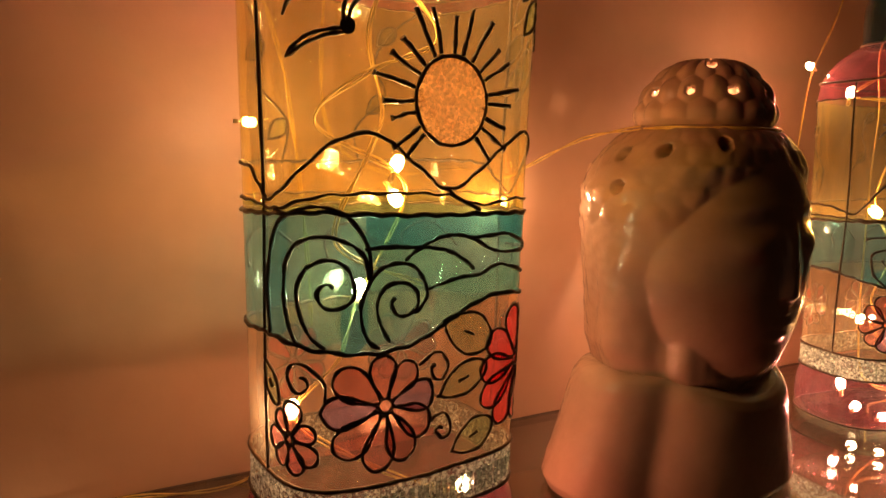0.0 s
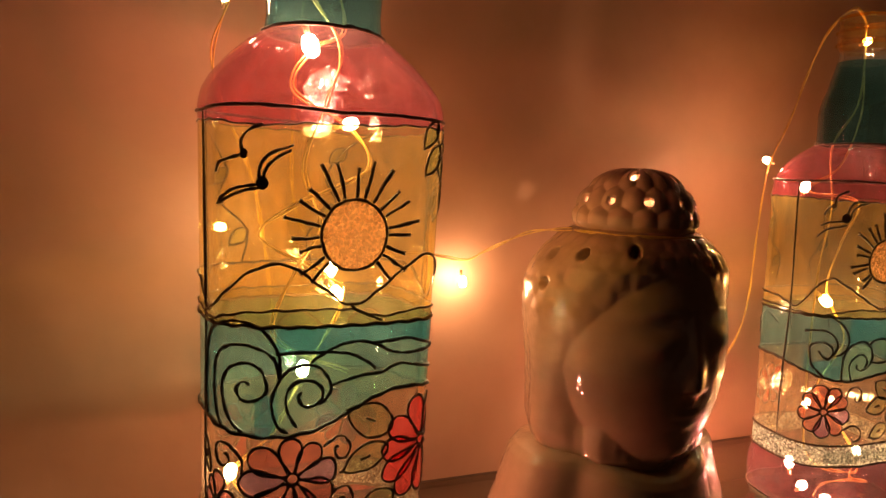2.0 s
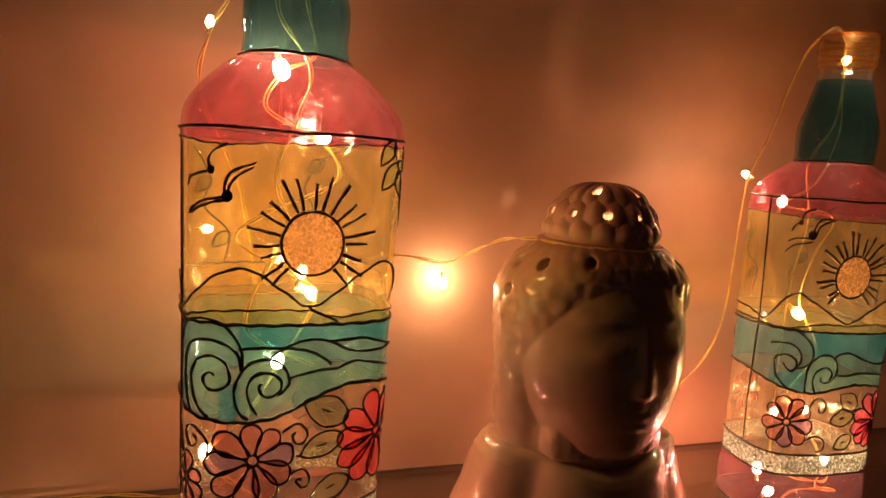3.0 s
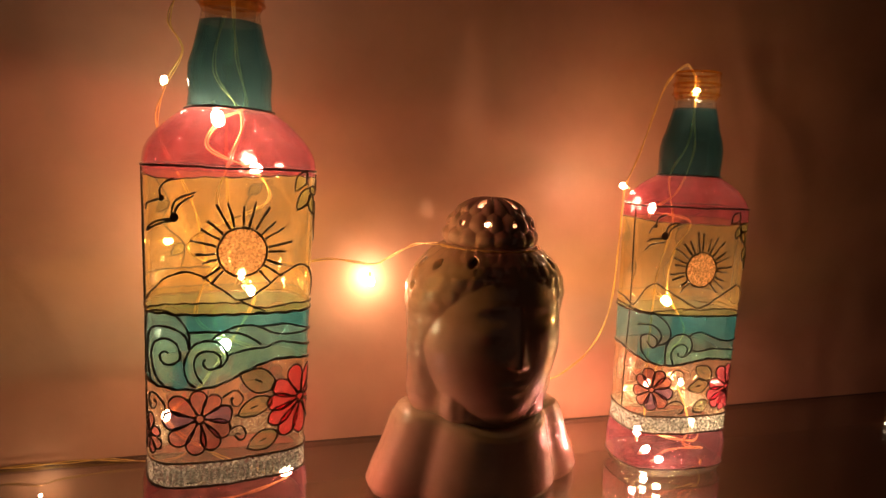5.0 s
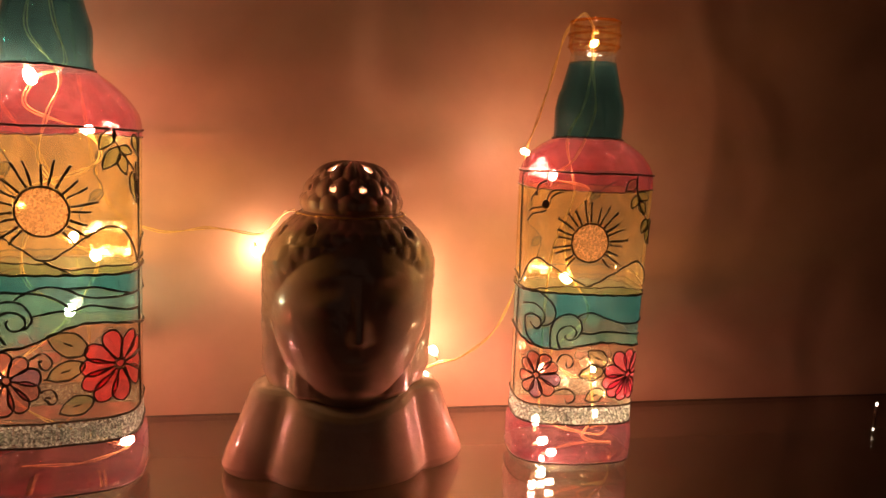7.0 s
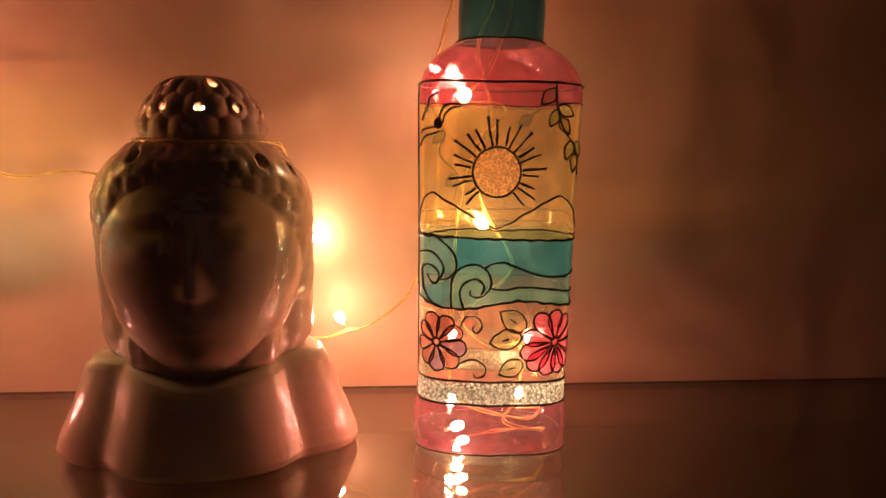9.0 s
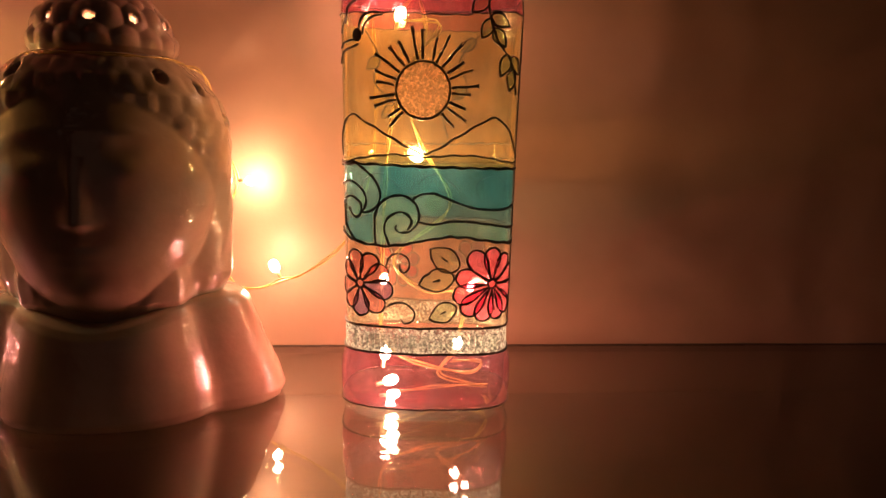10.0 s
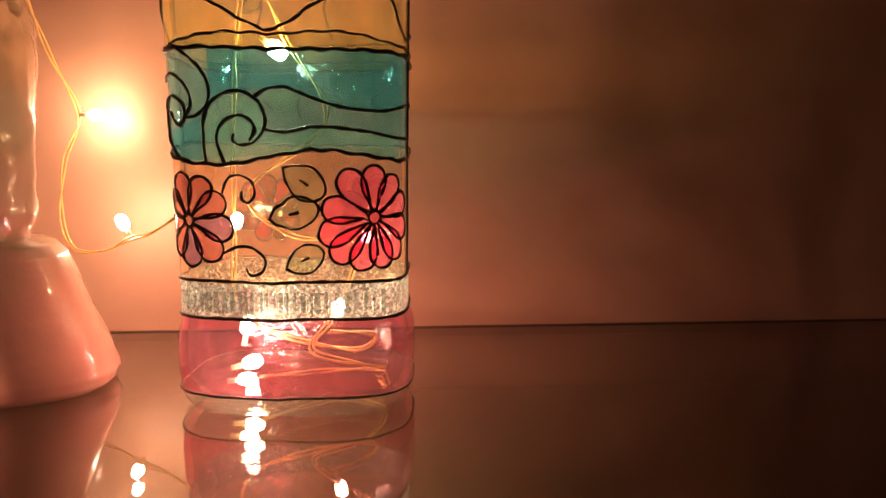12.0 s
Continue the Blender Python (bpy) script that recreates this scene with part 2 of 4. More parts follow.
for lx in (-0.7, 1.42):
    for ly in (0.18, 0.26):
        part("leg", slab(lx, lx + 0.04, ly, ly + 0.04, -0.75, SHELF_Z - 0.03, 0.002), WOOD, table)
        part("glass_support", slab(lx, lx + 0.03, ly, ly + 0.03, SHELF_Z, -0.004, 0.001), WOOD, table)


# ---- the bottles ----
PROFILE = ((0.0, 0.0385, 0.0275, 3.2), (0.0025, 0.0412, 0.030, 3.1), (0.006, 0.0424, 0.0312, 3.1), (0.016, 0.0432, 0.032, 3.1), (0.026, 0.0430, 0.0318, 3.1),
           (0.0315, 0.0412, 0.030, 3.1), (0.034, 0.0405, 0.0295, 3.6), (0.046, 0.0405, 0.0295, 3.6), (0.12, 0.0412, 0.0303, 4.0), (0.188, 0.0426, 0.0314, 3.9),
           (0.1958, 0.0423, 0.0312, 3.7), (0.202, 0.0403, 0.0298, 3.2), (0.208, 0.0362, 0.0275, 2.7), (0.213, 0.0300, 0.0244, 2.3), (0.217, 0.0226, 0.0216, 2.0),
           (0.222, 0.0226, 0.0218, 2.0), (0.2285, 0.0229, 0.0222, 2.0), (0.236, 0.0229, 0.0224, 2.0), (0.2435, 0.0214, 0.0210, 2.0), (0.249, 0.0193, 0.0190, 2.0), (0.254, 0.0182, 0.0179, 2.0),
           (0.262, 0.0161, 0.0159, 2.0), (0.268, 0.0148, 0.0146, 2.0), (0.271, 0.0146, 0.0144, 2.0), (0.273, 0.0162, 0.0160, 2.0), (0.277, 0.0168, 0.0166, 2.0), (0.286, 0.0166, 0.0164, 2.0),
           (0.2905, 0.0158, 0.0156, 2.0))
# the taller bottle has a higher, rounder shoulder and a slightly waisted neck
TALL_PROFILE = PROFILE[:10] + ((0.1958, 0.0428, 0.0315, 3.8), (0.2005, 0.0420, 0.0309, 3.4), (0.205, 0.0396, 0.0294, 3.0), (0.2095, 0.0362, 0.0275, 2.7), (0.214, 0.0318, 0.0252, 2.4), (0.218, 0.0270, 0.0230, 2.2), (0.2215, 0.0216, 0.0208, 2.0),
                               (0.2285, 0.0208, 0.0200, 2.0), (0.236, 0.0213, 0.0205, 2.0), (0.2425, 0.0212, 0.0204, 2.0), (0.247, 0.0199, 0.0191, 2.0), (0.252, 0.0184, 0.0178, 2.0)) + PROFILE[21:]
SHAPE = {"rows": PROFILE, "neck": 0.217}


def section(z):
    rows = SHAPE["rows"]
    return tuple(float(np.interp(z, [p[0] for p in rows], [p[k] for p in rows])) for k in (1, 2, 3))


def rim(a, b, n, t):
    c, s = math.cos(t), math.sin(t)
    return (a * math.copysign(abs(c) ** (2 / n), c), b * math.copysign(abs(s) ** (2 / n), s))


# the angle that belongs to a length along the belly's girth, from the middle of the front
_T = np.linspace(-math.pi / 2, 1.5 * math.pi, 1441)
_R = np.array([rim(0.0415, 0.0305, 4.0, t) for t in _T])
_L = np.concatenate(([0], np.cumsum(np.hypot(*np.diff(_R, axis=0).T))))
GIRTH = float(_L[-1])


def on_bottle(s, z, off=0.0):
    """The point at girth length s and height z of a bottle that stands at the origin and looks to -y."""
    t = float(np.interp(s % GIRTH, _L, _T))
    a, b, n = section(z)
    x, y = rim(a, b, n, t)
    if off:
        x2, y2 = rim(a, b, n, t + 0.01)
        x1, y1 = rim(a, b, n, t - 0.01)
        d = math.hypot(x2 - x1, y2 - y1) + 1e-9
        x, y = x + off * (y2 - y1) / d, y - off * (x2 - x1) / d
    return (x, y, z)


def zone(name, low, high, material, parent, label="", rows=6, cols=132, off=0.0):
    """A belt of the bottle's wall between two heights, which may vary along the girth."""
    verts, faces = [], []
    for i in range(rows + 1):
        for k in range(cols):
            s = GIRTH * k / cols
            lo = low(s) if callable(low) else low
            hi = high(s) if callable(high) else high
            verts.append(on_bottle(s, lo + (hi - lo) * i / rows, off))
    for i in range(rows):
        for k in range(cols):
            m = (k + 1) % cols
            faces.append((i * cols + k, i * cols + m, (i + 1) * cols + m, (i + 1) * cols + k))
    return mesh_object(name, verts, faces, material, parent, label)


def patch(name, outline, material, parent, label="", off=0.00035):
    """A filled shape of paint on the bottle, inside a closed outline of (s, z)."""
    c = sum(np.array(p) for p in outline) / len(outline)
    verts, faces = [on_bottle(c[0], c[1], off)], []
    n = len(outline)
    for ring in (0.4, 0.75, 1.0):
        for p in outline:
            q = c + (np.array(p) - c) * ring
            verts.append(on_bottle(q[0], q[1], off))
    for k in range(n):
        m = (k + 1) % n
        faces.append((0, 1 + k, 1 + m))
        for r in range(2):
            faces.append((1 + r * n + k, 1 + (r + 1) * n + k, 1 + (r + 1) * n + m, 1 + r * n + m))
    return mesh_object(name, verts, faces, material, parent, label)


def stroke(points, parent, radius=0.0006, closed=False, smooth=True, name="outline"):
    """A raised black line drawn on the bottle through points (s, z)."""
    line = spline(points, 7, closed) if smooth else [np.array(p) for p in points]
    # a slight tremble of the hand
    line = [(p[0] + 0.00025 * noise.noise(Vector((p[0] * 300, p[1] * 300, 1))), p[1] + 0.00025 * noise.noise(Vector((p[0] * 300, p[1] * 300, 7)))) for p in line]
    v, f = tube([on_bottle(s, z, 0.0003) for s, z in line], radius * 0.9, 6, 0.55, closed)
    return mesh_object(name, v, f, LINE, parent)


def mm(*flat):
    """Pairs of (girth length, height) in metres from a row of millimetres."""
    return [(flat[i] * 0.001, flat[i + 1] * 0.001) for i in range(0, len(flat), 2)]


def border(*flat):
    """A height that follows a hand-drawn border round the belly; it closes smoothly behind."""
    pts = mm(*flat)
    half = GIRTH / 2
    mean = (pts[0][1] + pts[-1][1]) / 2
    line = spline([(-half, mean)] + pts + [(half, mean)], 6)
    xs, zs = [p[0] for p in line], [p[1] for p in line]

    def height(s):
        u = (s + half) % GIRTH - half
        return float(np.interp(u, xs, zs)) + 0.00025 * math.sin(u * 700)
    return height


def paint_flower(cs, cz, petals, materials, parent, plump=0.25):
    """A hand-painted flower: petals given by angle and length, with a small round eye."""
    cs, cz = cs * 0.001, cz * 0.001
    for k, (angle, length) in enumerate(petals):
        a, length = math.radians(angle), length * 0.001
        half = min(plump * length, 0.0046)
        shape = [(0.13, 0), (0.34, -0.50), (0.64, -1.0), (0.88, -0.85), (1.0, -0.1), (0.90, 0.78), (0.64, 1.0), (0.34, 0.55)]
        ring = spline([(cs + length * u * math.cos(a) - half * w * math.sin(a), cz + length * u * math.sin(a) + half * w * math.cos(a)) for u, w in shape], 3, True)
        patch("petal", ring, materials[k % len(materials)], parent)
        stroke(ring, parent, 0.00058, True, False)
    eye = [(cs + 0.0021 * math.cos(g), cz + 0.0021 * math.sin(g)) for g in np.linspace(0, 2 * math.pi, 13)[:-1]]
    patch("flower_eye", eye, materials[0], parent)
    stroke(eye, parent, 0.0006, True, False)


def paint_leaf(s0, z0, s1, z1, parent, wide=0.30, vein=True, colour=None):
    """A leaf from its stalk to its tip, in millimetres."""
    p, q = np.array((s0, z0)) * 0.001, np.array((s1, z1)) * 0.001
    d = q - p
    n = np.array((-d[1], d[0])) * wide
    ring = spline([p + d * u + n * w for u, w in ((0, 0), (0.12, -0.62), (0.42, -1.0), (0.76, -0.62), (1.0, 0), (0.99, 0.02), (0.76, 0.62), (0.42, 1.0), (0.12, 0.62))], 4, True)
    patch("leaf", ring, colour or LEAF, parent)
    stroke(ring, parent, 0.00055, True, False)
    if vein:
        stroke([p + d * u for u in (0.36, 0.46, 0.56)], parent, 0.0006, name="vein")


def paint_bird(parts, body, size, parent):
    for line in parts:
        stroke(line, parent, 0.00062, name="bird")
    cs, cz = body[0]
    patch("bird_body", [(cs + 0.0019 * size * math.cos(g), cz + 0.0023 * size * math.sin(g)) for g in np.linspace(0, 2 * math.pi, 13)[:-1]], LINE, parent, off=0.0007)


def paint_sun(cs, cz, r, rays, parent):
    cs, cz, r = cs * 0.001, cz * 0.001, r * 0.001
    disc = [(cs + r * math.cos(g), cz + r * math.sin(g)) for g in np.linspace(0, 2 * math.pi, 41)[:-1]]
    patch("sun_disc", disc, GOLD, parent, "coppery glitter sun disc", 0.0005)
    stroke(disc, parent, 0.00065, True, False)
    for k in range(rays):
        g = math.radians(-48 + k * 276 / (rays - 1) + 2.0 * math.sin(k * 2.7))
        far = r + 0.0105 + 0.0022 * math.sin(k * 1.9) + 0.0022 * math.sin(g)
        bow = 0.00035 * math.sin(k * 3.1)
        stroke([(cs + q * math.cos(g) - w * math.sin(g), cz + q * math.sin(g) + w * math.cos(g)) for q, w in ((r + 0.0007, 0), ((r + far) / 2, bow), (far, 0))], parent, 0.00072, name="sun_ray")
        tip = (cs + far * math.cos(g), cz + far * math.sin(g))
        stroke([(tip[0] - 0.0005 * math.cos(g), tip[1] - 0.0005 * math.sin(g)), tip], parent, 0.0010, name="sun_ray_tip")


def bottle_body(bottle, swell, hill, sea, ridge, pink, line_z, band_seed):
    """The glass of a bottle with its painted belts and the contours that run all round."""
    cols = 108
    base = [on_bottle(GIRTH * k / cols, 0.0) for k in range(cols)]
    mesh_object("bottom", base + [(0, 0, 0.0022)], [((k + 1) % cols, k, cols) for k in range(cols)], CLEAR, bottle, "thick clear glass bottom")
    zone("heel", 0.0, 0.0072, CLEAR, bottle, "unpainted clear glass heel", 5)
    # the uneven inner wall of the thick glass, with a domed bottom
    levels = [float(z) for z in np.linspace(0.0065, 0.290, 64)]
    verts, faces = [], []
    for z in levels:
        for k in range(cols):
            x, y, _ = on_bottle(GIRTH * k / cols, z)
            wave = 0.0026 + 0.0008 * noise.noise(Vector((x * 70, y * 70, z * 55 + band_seed))) + 0.0024 * max(0.0, 1 - (z - 0.0065) / 0.008) ** 2
            verts.append(on_bottle(GIRTH * k / cols, z, -wave))
    for i in range(len(levels) - 1):
        for k in range(cols):
            m = (k + 1) % cols
            faces.append((i * cols + m, i * cols + k, (i + 1) * cols + k, (i + 1) * cols + m))
    verts.append((0, 0, 0.0105))
    faces.extend((k, (k + 1) % cols, len(verts) - 1) for k in range(cols))
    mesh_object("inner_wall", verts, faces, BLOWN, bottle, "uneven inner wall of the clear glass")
    zone("base_paint", 0.0072, 0.0335, MAGENTA, bottle, "pink painted foot of the bottle", 9)
    zone("glitter_band", 0.0335, 0.0455, SILVER, bottle, "silver glitter band over raised lettering", 4, off=0.0002)
    zone("flower_belt", 0.0455, swell, PEACH, bottle, "nearly bare glass behind painted flowers", 8)
    zone("sea_belt", swell, sea, SEA, bottle, "turquoise painted sea with dark wave lines", 8)
    zone("hill_belt", sea, hill, OLIVE, bottle, "olive painted strip of land", 3)
    zone("mountain_belt", hill, ridge, AMBER, bottle, "amber painted mountains", 5)
    zone("sky_belt", ridge, pink, SKY, bottle, "yellow painted sky", 8)
    zone("shoulder", pink, SHAPE["neck"], PINK, bottle, "pink painted sloping shoulder", 16)
    zone("neck", SHAPE["neck"], 0.2645, TEAL, bottle, "dark teal painted neck", 18, 72)
    zone("neck_glass", 0.2645, 0.2705, CLEAR, bottle, "bare glass under the lip", 4, 72)
    zone("lip", 0.2705, 0.2905, AMBER_LIP, bottle, "amber glass lip with raised rings", 10, 72)
    for z in (0.2745, 0.2815, 0.2893):
        v, f = tube([on_bottle(GIRTH * k / 48, z, 0.0002) for k in range(48)], 0.0009, 6, 0, True)
        mesh_object("lip_ring", v, f, AMBER_LIP, bottle)
    around = [GIRTH * k / 150 for k in range(150)]
    for z, r in ((0.0072, 0.0005), (0.0335, 0.0007), (0.0460, 0.0007), (line_z, 0.0007), (SHAPE["neck"], 0.0007)):
        stroke([(s, z + 0.0004 * math.sin(s * 90)) for s in around], bottle, r, True, False)
    for edge, r in ((swell, 0.0008), (sea, 0.0008), (ridge, 0.0006), (hill, 0.0005), (pink, 0.00032)):
        stroke([(s, edge(s)) for s in around], bottle, r, True, False)
    for s in (-0.0600, 0.0560):
        stroke([(s + 0.0006 * math.sin(z * 60), z) for z in np.linspace(0.046, line_z, 22)], bottle, 0.0006, False, False)
    # the same picture on the back
    half = GIRTH / 2
    for q in (-0.032, 0.0, 0.032):
        stroke([(half + q - 0.016, 0.105), (half + q - 0.004, 0.1135), (half + q + 0.006, 0.109), (half + q + 0.005, 0.101)], bottle, 0.0006, name="wave")
    stroke([(half - 0.034, 0.190), (half - 0.022, 0.182), (half - 0.014, 0.170), (half - 0.018, 0.158), (half - 0.006, 0.146), (half - 0.009, 0.132)], bottle, 0.0005, name="branch")
    stroke([(half + 0.036, 0.186), (half + 0.028, 0.172), (half + 0.031, 0.160), (half + 0.020, 0.148), (half + 0.022, 0.134)], bottle, 0.0005, name="branch")
    for q, z in ((-0.018, 0.158), (-0.022, 0.182), (0.028, 0.172), (0.020, 0.148)):
        paint_leaf((half + q) * 1000, z * 1000, (half + q) * 1000 + 7, z * 1000 - 6, bottle, vein=False)
    paint_flower((half + 0.020) * 1000, 66, [(k * 40 + 8, 13.5) for k in range(9)], (ROSE, RED), bottle)
    paint_flower((half - 0.026) * 1000, 66, [(k * 40 + 20, 13.5) for k in range(9)], (LILAC, ROSE), bottle)
    # raised lettering too worn to read on the band
    rng = random.Random(band_seed)
    s = -0.036
    while s < 0.036:
        w = rng.uniform(0.0009, 0.0020)
        bar = [(s, 0.0360), (s + w, 0.0360), (s + w, 0.0430), (s, 0.0430)]
        verts = [on_bottle(p, z, 0.0002) for p, z in bar] + [on_bottle(p, z, 0.0009) for p, z in bar]
        mesh_object("raised_bar", verts, [(4, 5, 6, 7), (0, 1, 5, 4), (1, 2, 6, 5), (2, 3, 7, 6), (3, 0, 4, 7)], SILVER, bottle, smooth=False)
        s += w + rng.uniform(0.0006, 0.0022)


def ribbon(low, high, parent):
    """A darker stretch of the painted sea between two drawn lines, given from one end to the other."""
    lo, hi = spline(low, 5), spline(high, 5)
    s0, s1 = max(lo[0][0], hi[0][0]), min(lo[-1][0], hi[-1][0])
    n = 40
    verts, faces = [], []
    for i in range(n + 1):
        s = s0 + (s1 - s0) * i / n
        a, b = (float(np.interp(s, [p[0] for p in line], [p[1] for p in line])) for line in (lo, hi))
        for k in range(4):
            verts.append(on_bottle(s, a + (b - a) * k / 3, 0.0003))
    for i in range(n):
        for k in range(3):
            faces.append((i * 4 + k, (i + 1) * 4 + k, (i + 1) * 4 + k + 1, i * 4 + k + 1))
    return mesh_object("deep_water", verts, faces, DEEP, parent)


def wave_line(parent, *flat):
    stroke(mm(*flat), parent, 0.0007, name="wave")


def tendril(parent, *flat):
    stroke(mm(*flat), parent, 0.0006, name="tendril")


def tall_bottle():
    """The taller bottle: two long curling waves, a lilac and a red flower, two gulls."""
    SHAPE["rows"], SHAPE["neck"] = TALL_PROFILE, 0.2215
    b = tagged(new("painted_bottle"), "tall glass bottle painted with sun, waves and flowers, string lights inside", "bottle", "painted bottles")
    b.matrix_basis = pose(0.0965, 0.2150, 0.0, 0, 0, 6.0) @ Matrix.Diagonal((1.07, 1.12, 1.09, 1))
    swell = border(-80, 86, -60, 87.2, -46, 87, -34, 85.4, -21, 84.4, -9.4, 85.8, 1.1, 89.7, 12.9, 94.8, 22.3, 97, 32.5, 96, 42, 94.5, 55, 91.6, 75, 88)
    hill = border(-75, 124, -53, 122.6, -42, 125, -32, 127, -11, 127.4, 3, 126.4, 11.4, 124, 20, 124.4, 29, 125.5, 45, 124.5, 70, 125)
    sea = border(-75, 120.3, -50, 121.4, -37, 122.4, -27, 122, -0.5, 121.2, 29, 121, 60, 120.5)
    ridge = border(-75, 134, -66, 131, -57.5, 125, -49, 127.5, -42, 132.3, -33.3, 139.7, -26.2, 142.6, -18.6, 141.4, -5.4, 132.3, 2, 128.2, 10.2, 131.8, 20.4, 139.5, 28, 144.1, 33, 145.3, 39, 142, 45.8, 134, 52, 126, 60, 131, 72, 136)
    pink = border(-57, 188.6, -32, 186.6, -14.5, 188.2, 5, 188.6, 25, 190, 50, 189)
    bottle_body(b, swell, hill, sea, ridge, pink, 0.1925, 3)
    wave_line(b, 0.7, 128.5, 6, 125.5, 13.7, 122.2)
    paint_sun(2.2, 152.2, 12.0, 19, b)
    paint_bird([mm(-45.3, 161, -42.5, 163.7, -38.3, 166.3, -32.9, 167.7, -29.9, 168.3), mm(-44.8, 161.2, -39.1, 164.2, -34.4, 166.1, -29.9, 167),
                mm(-29.9, 169.8, -29.8, 173.6, -27.6, 177.2, -23.7, 179.3, -19.7, 180.9), mm(-28.7, 169.9, -28, 173, -25.3, 176.2, -20.5, 179.4)], mm(-29.1, 168.7), 1.0, b)
    paint_bird([mm(-46, 171.5, -44.2, 174.4, -40.5, 175.7, -35.7, 177.1), mm(-35.2, 177.8, -35.6, 181.5, -33.4, 184.8, -29, 187)], mm(-34.6, 177.6), 0.7, b)
    # a hanging vine at the corner
    stroke(mm(34.4, 192.4, 33.8, 188.2, 36.4, 183.6, 41.2, 177.3, 46.2, 171.5, 49, 160), b, 0.00055, name="vine")
    for s0, z0, s1, z1 in ((33.9, 192, 27.6, 182.5), (36.4, 183.6, 29.1, 173.1), (36.9, 180.5, 40, 170.5), (36.4, 183.6, 44.5, 181.2), (44.4, 171.6, 50.4, 156), (48, 166, 56, 158), (49, 176, 57, 168), (45, 190, 53, 180)):
        paint_leaf(s0, z0, s1, z1, b, 0.26, False)
    # the pale insides of the waves
    for shape in (mm(-20.5, 112.8, -3.1, 112.1, 8.8, 108, 12.3, 104.9, 8, 103.2, -4.8, 101.2, -8.2, 106.7, -13.1, 108.5, -20.5, 110.3),
                  mm(-42.5, 101, -41, 106, -37, 109.2, -29.4, 107.8, -27.6, 101.5, -30.2, 89, -35, 87, -40.5, 94.6),
                  mm(-25.2, 94.7, -21.5, 106, -13.1, 108.3, -5.8, 101.2, -3, 92.5, -17.3, 87.2, -22.7, 87),
                  mm(-0.3, 101.1, 8, 102.6, 14.7, 102.9, 19, 104.8, 23.5, 105.4, 33, 103.4, 42, 101, 42, 95.4, 32.5, 96.8, 22, 97.6, 12.9, 95.6, 1.1, 90.6, -3.5, 90)):
        patch("pale_patch", shape, FOAM, b)
    ribbon(mm(-24, 113, -12, 112.8, -8.2, 112.2, -0.4, 115.2, 5.3, 115.8, 12, 114.6, 19, 115, 25, 115.2, 32.6, 113, 42.5, 109.8, 56, 109), mm(-24, 121.6, 0, 121, 29, 120.7, 56, 120.3), b)
    ribbon(mm(-57.3, 88, -52, 87.8, -46, 91, -47.5, 100, -46.6, 108), mm(-57.3, 100, -56, 109.3, -52, 117.3, -46, 121.2), b)
    ribbon(mm(-31, 85.4, -27, 85, -23.6, 88.4), mm(-31, 97, -27.6, 99.4, -25.6, 98, -23.6, 102.5), b)
    wave_line(b, -55.9, 87.3, -57.7, 98.4, -56.1, 109.3, -52, 117.5, -46, 121.5, -38.5, 123.7, -33.5, 123.5, -29.1, 121.4, -25.5, 117.2, -23.1, 112.1, -22.7, 107.9, -22.7, 104.2)
    wave_line(b, -42.2, 86.3, -45.6, 90.4, -47.7, 98.6, -47.4, 107.2, -44.5, 112.6, -40.5, 115, -35.3, 116.2, -29.7, 114.9, -25.3, 111.9, -23.7, 108, -23.2, 104.6)
    wave_line(b, -35, 86.3, -39.2, 89.7, -42, 95.3, -42.9, 101.1, -41.1, 106.3, -37.1, 109.4, -33, 110, -29.3, 108, -27.5, 104.1, -27.5, 99.9, -30.8, 97.5, -34, 97.1, -36.4, 98.7, -36.9, 101.3, -35.5, 103.4, -33.9, 103.7, -32.8, 102.6)
    wave_line(b, -15.6, 99.3, -16.7, 97.6, -14.9, 94.6, -11.4, 94, -8.3, 96.3, -8.3, 100.1, -11.3, 102.7, -16.1, 103.2, -19.8, 100.9, -21.1, 96, -19.4, 90.6, -17.3, 87.2)
    wave_line(b, -20.4, 85.5, -23.6, 88, -25.5, 93, -25.4, 98, -23.3, 103.3, -19.7, 107.4, -14.1, 108.6, -8.8, 107.1, -5.8, 103, -4.8, 99, -6.9, 96.1, -9.3, 94.3)
    wave_line(b, -24.3, 112.7, -20.5, 113.1, -11.1, 112.8, -3.1, 112.2, 3.3, 110.7, 8.8, 108, 12.3, 105.3)
    wave_line(b, -12.2, 109.1, -8.2, 111.9, -0.4, 114.9, 5.3, 115.5, 12, 113.9, 19, 110.6, 26, 109.4, 34, 109.4, 42.5, 109.6, 52, 109)
    wave_line(b, 10, 114.4, 17, 114.6, 24.8, 115, 32.6, 112.8, 42.5, 109.6)
    wave_line(b, -4.8, 100.8, 0.7, 102, 8, 103.2, 14.7, 103.4, 19.3, 105.2, 23.3, 105.9, 32.5, 103.7, 42.3, 101.3, 52, 100.5)
    # flowers, leaves and tendrils
    paint_flower(-18.7, 69.2, ((94, 14.4), (50, 14.6), (6, 17.0), (-30, 17.2), (-66, 18.0), (-99, 18.8), (-137, 18.6), (-177, 17.6), (143, 17.2)), (ROSE, ROSE, LILAC, ROSE, ROSE, ROSE, ROSE, LILAC, ROSE), b, 0.27)
    paint_flower(-46, 59.6, ((83, 11.1), (24, 8.9), (-31, 10), (-73, 10.1), (-123, 9.8), (-169, 10.6), (130, 9)), (ROSE, PINK), b, 0.30)
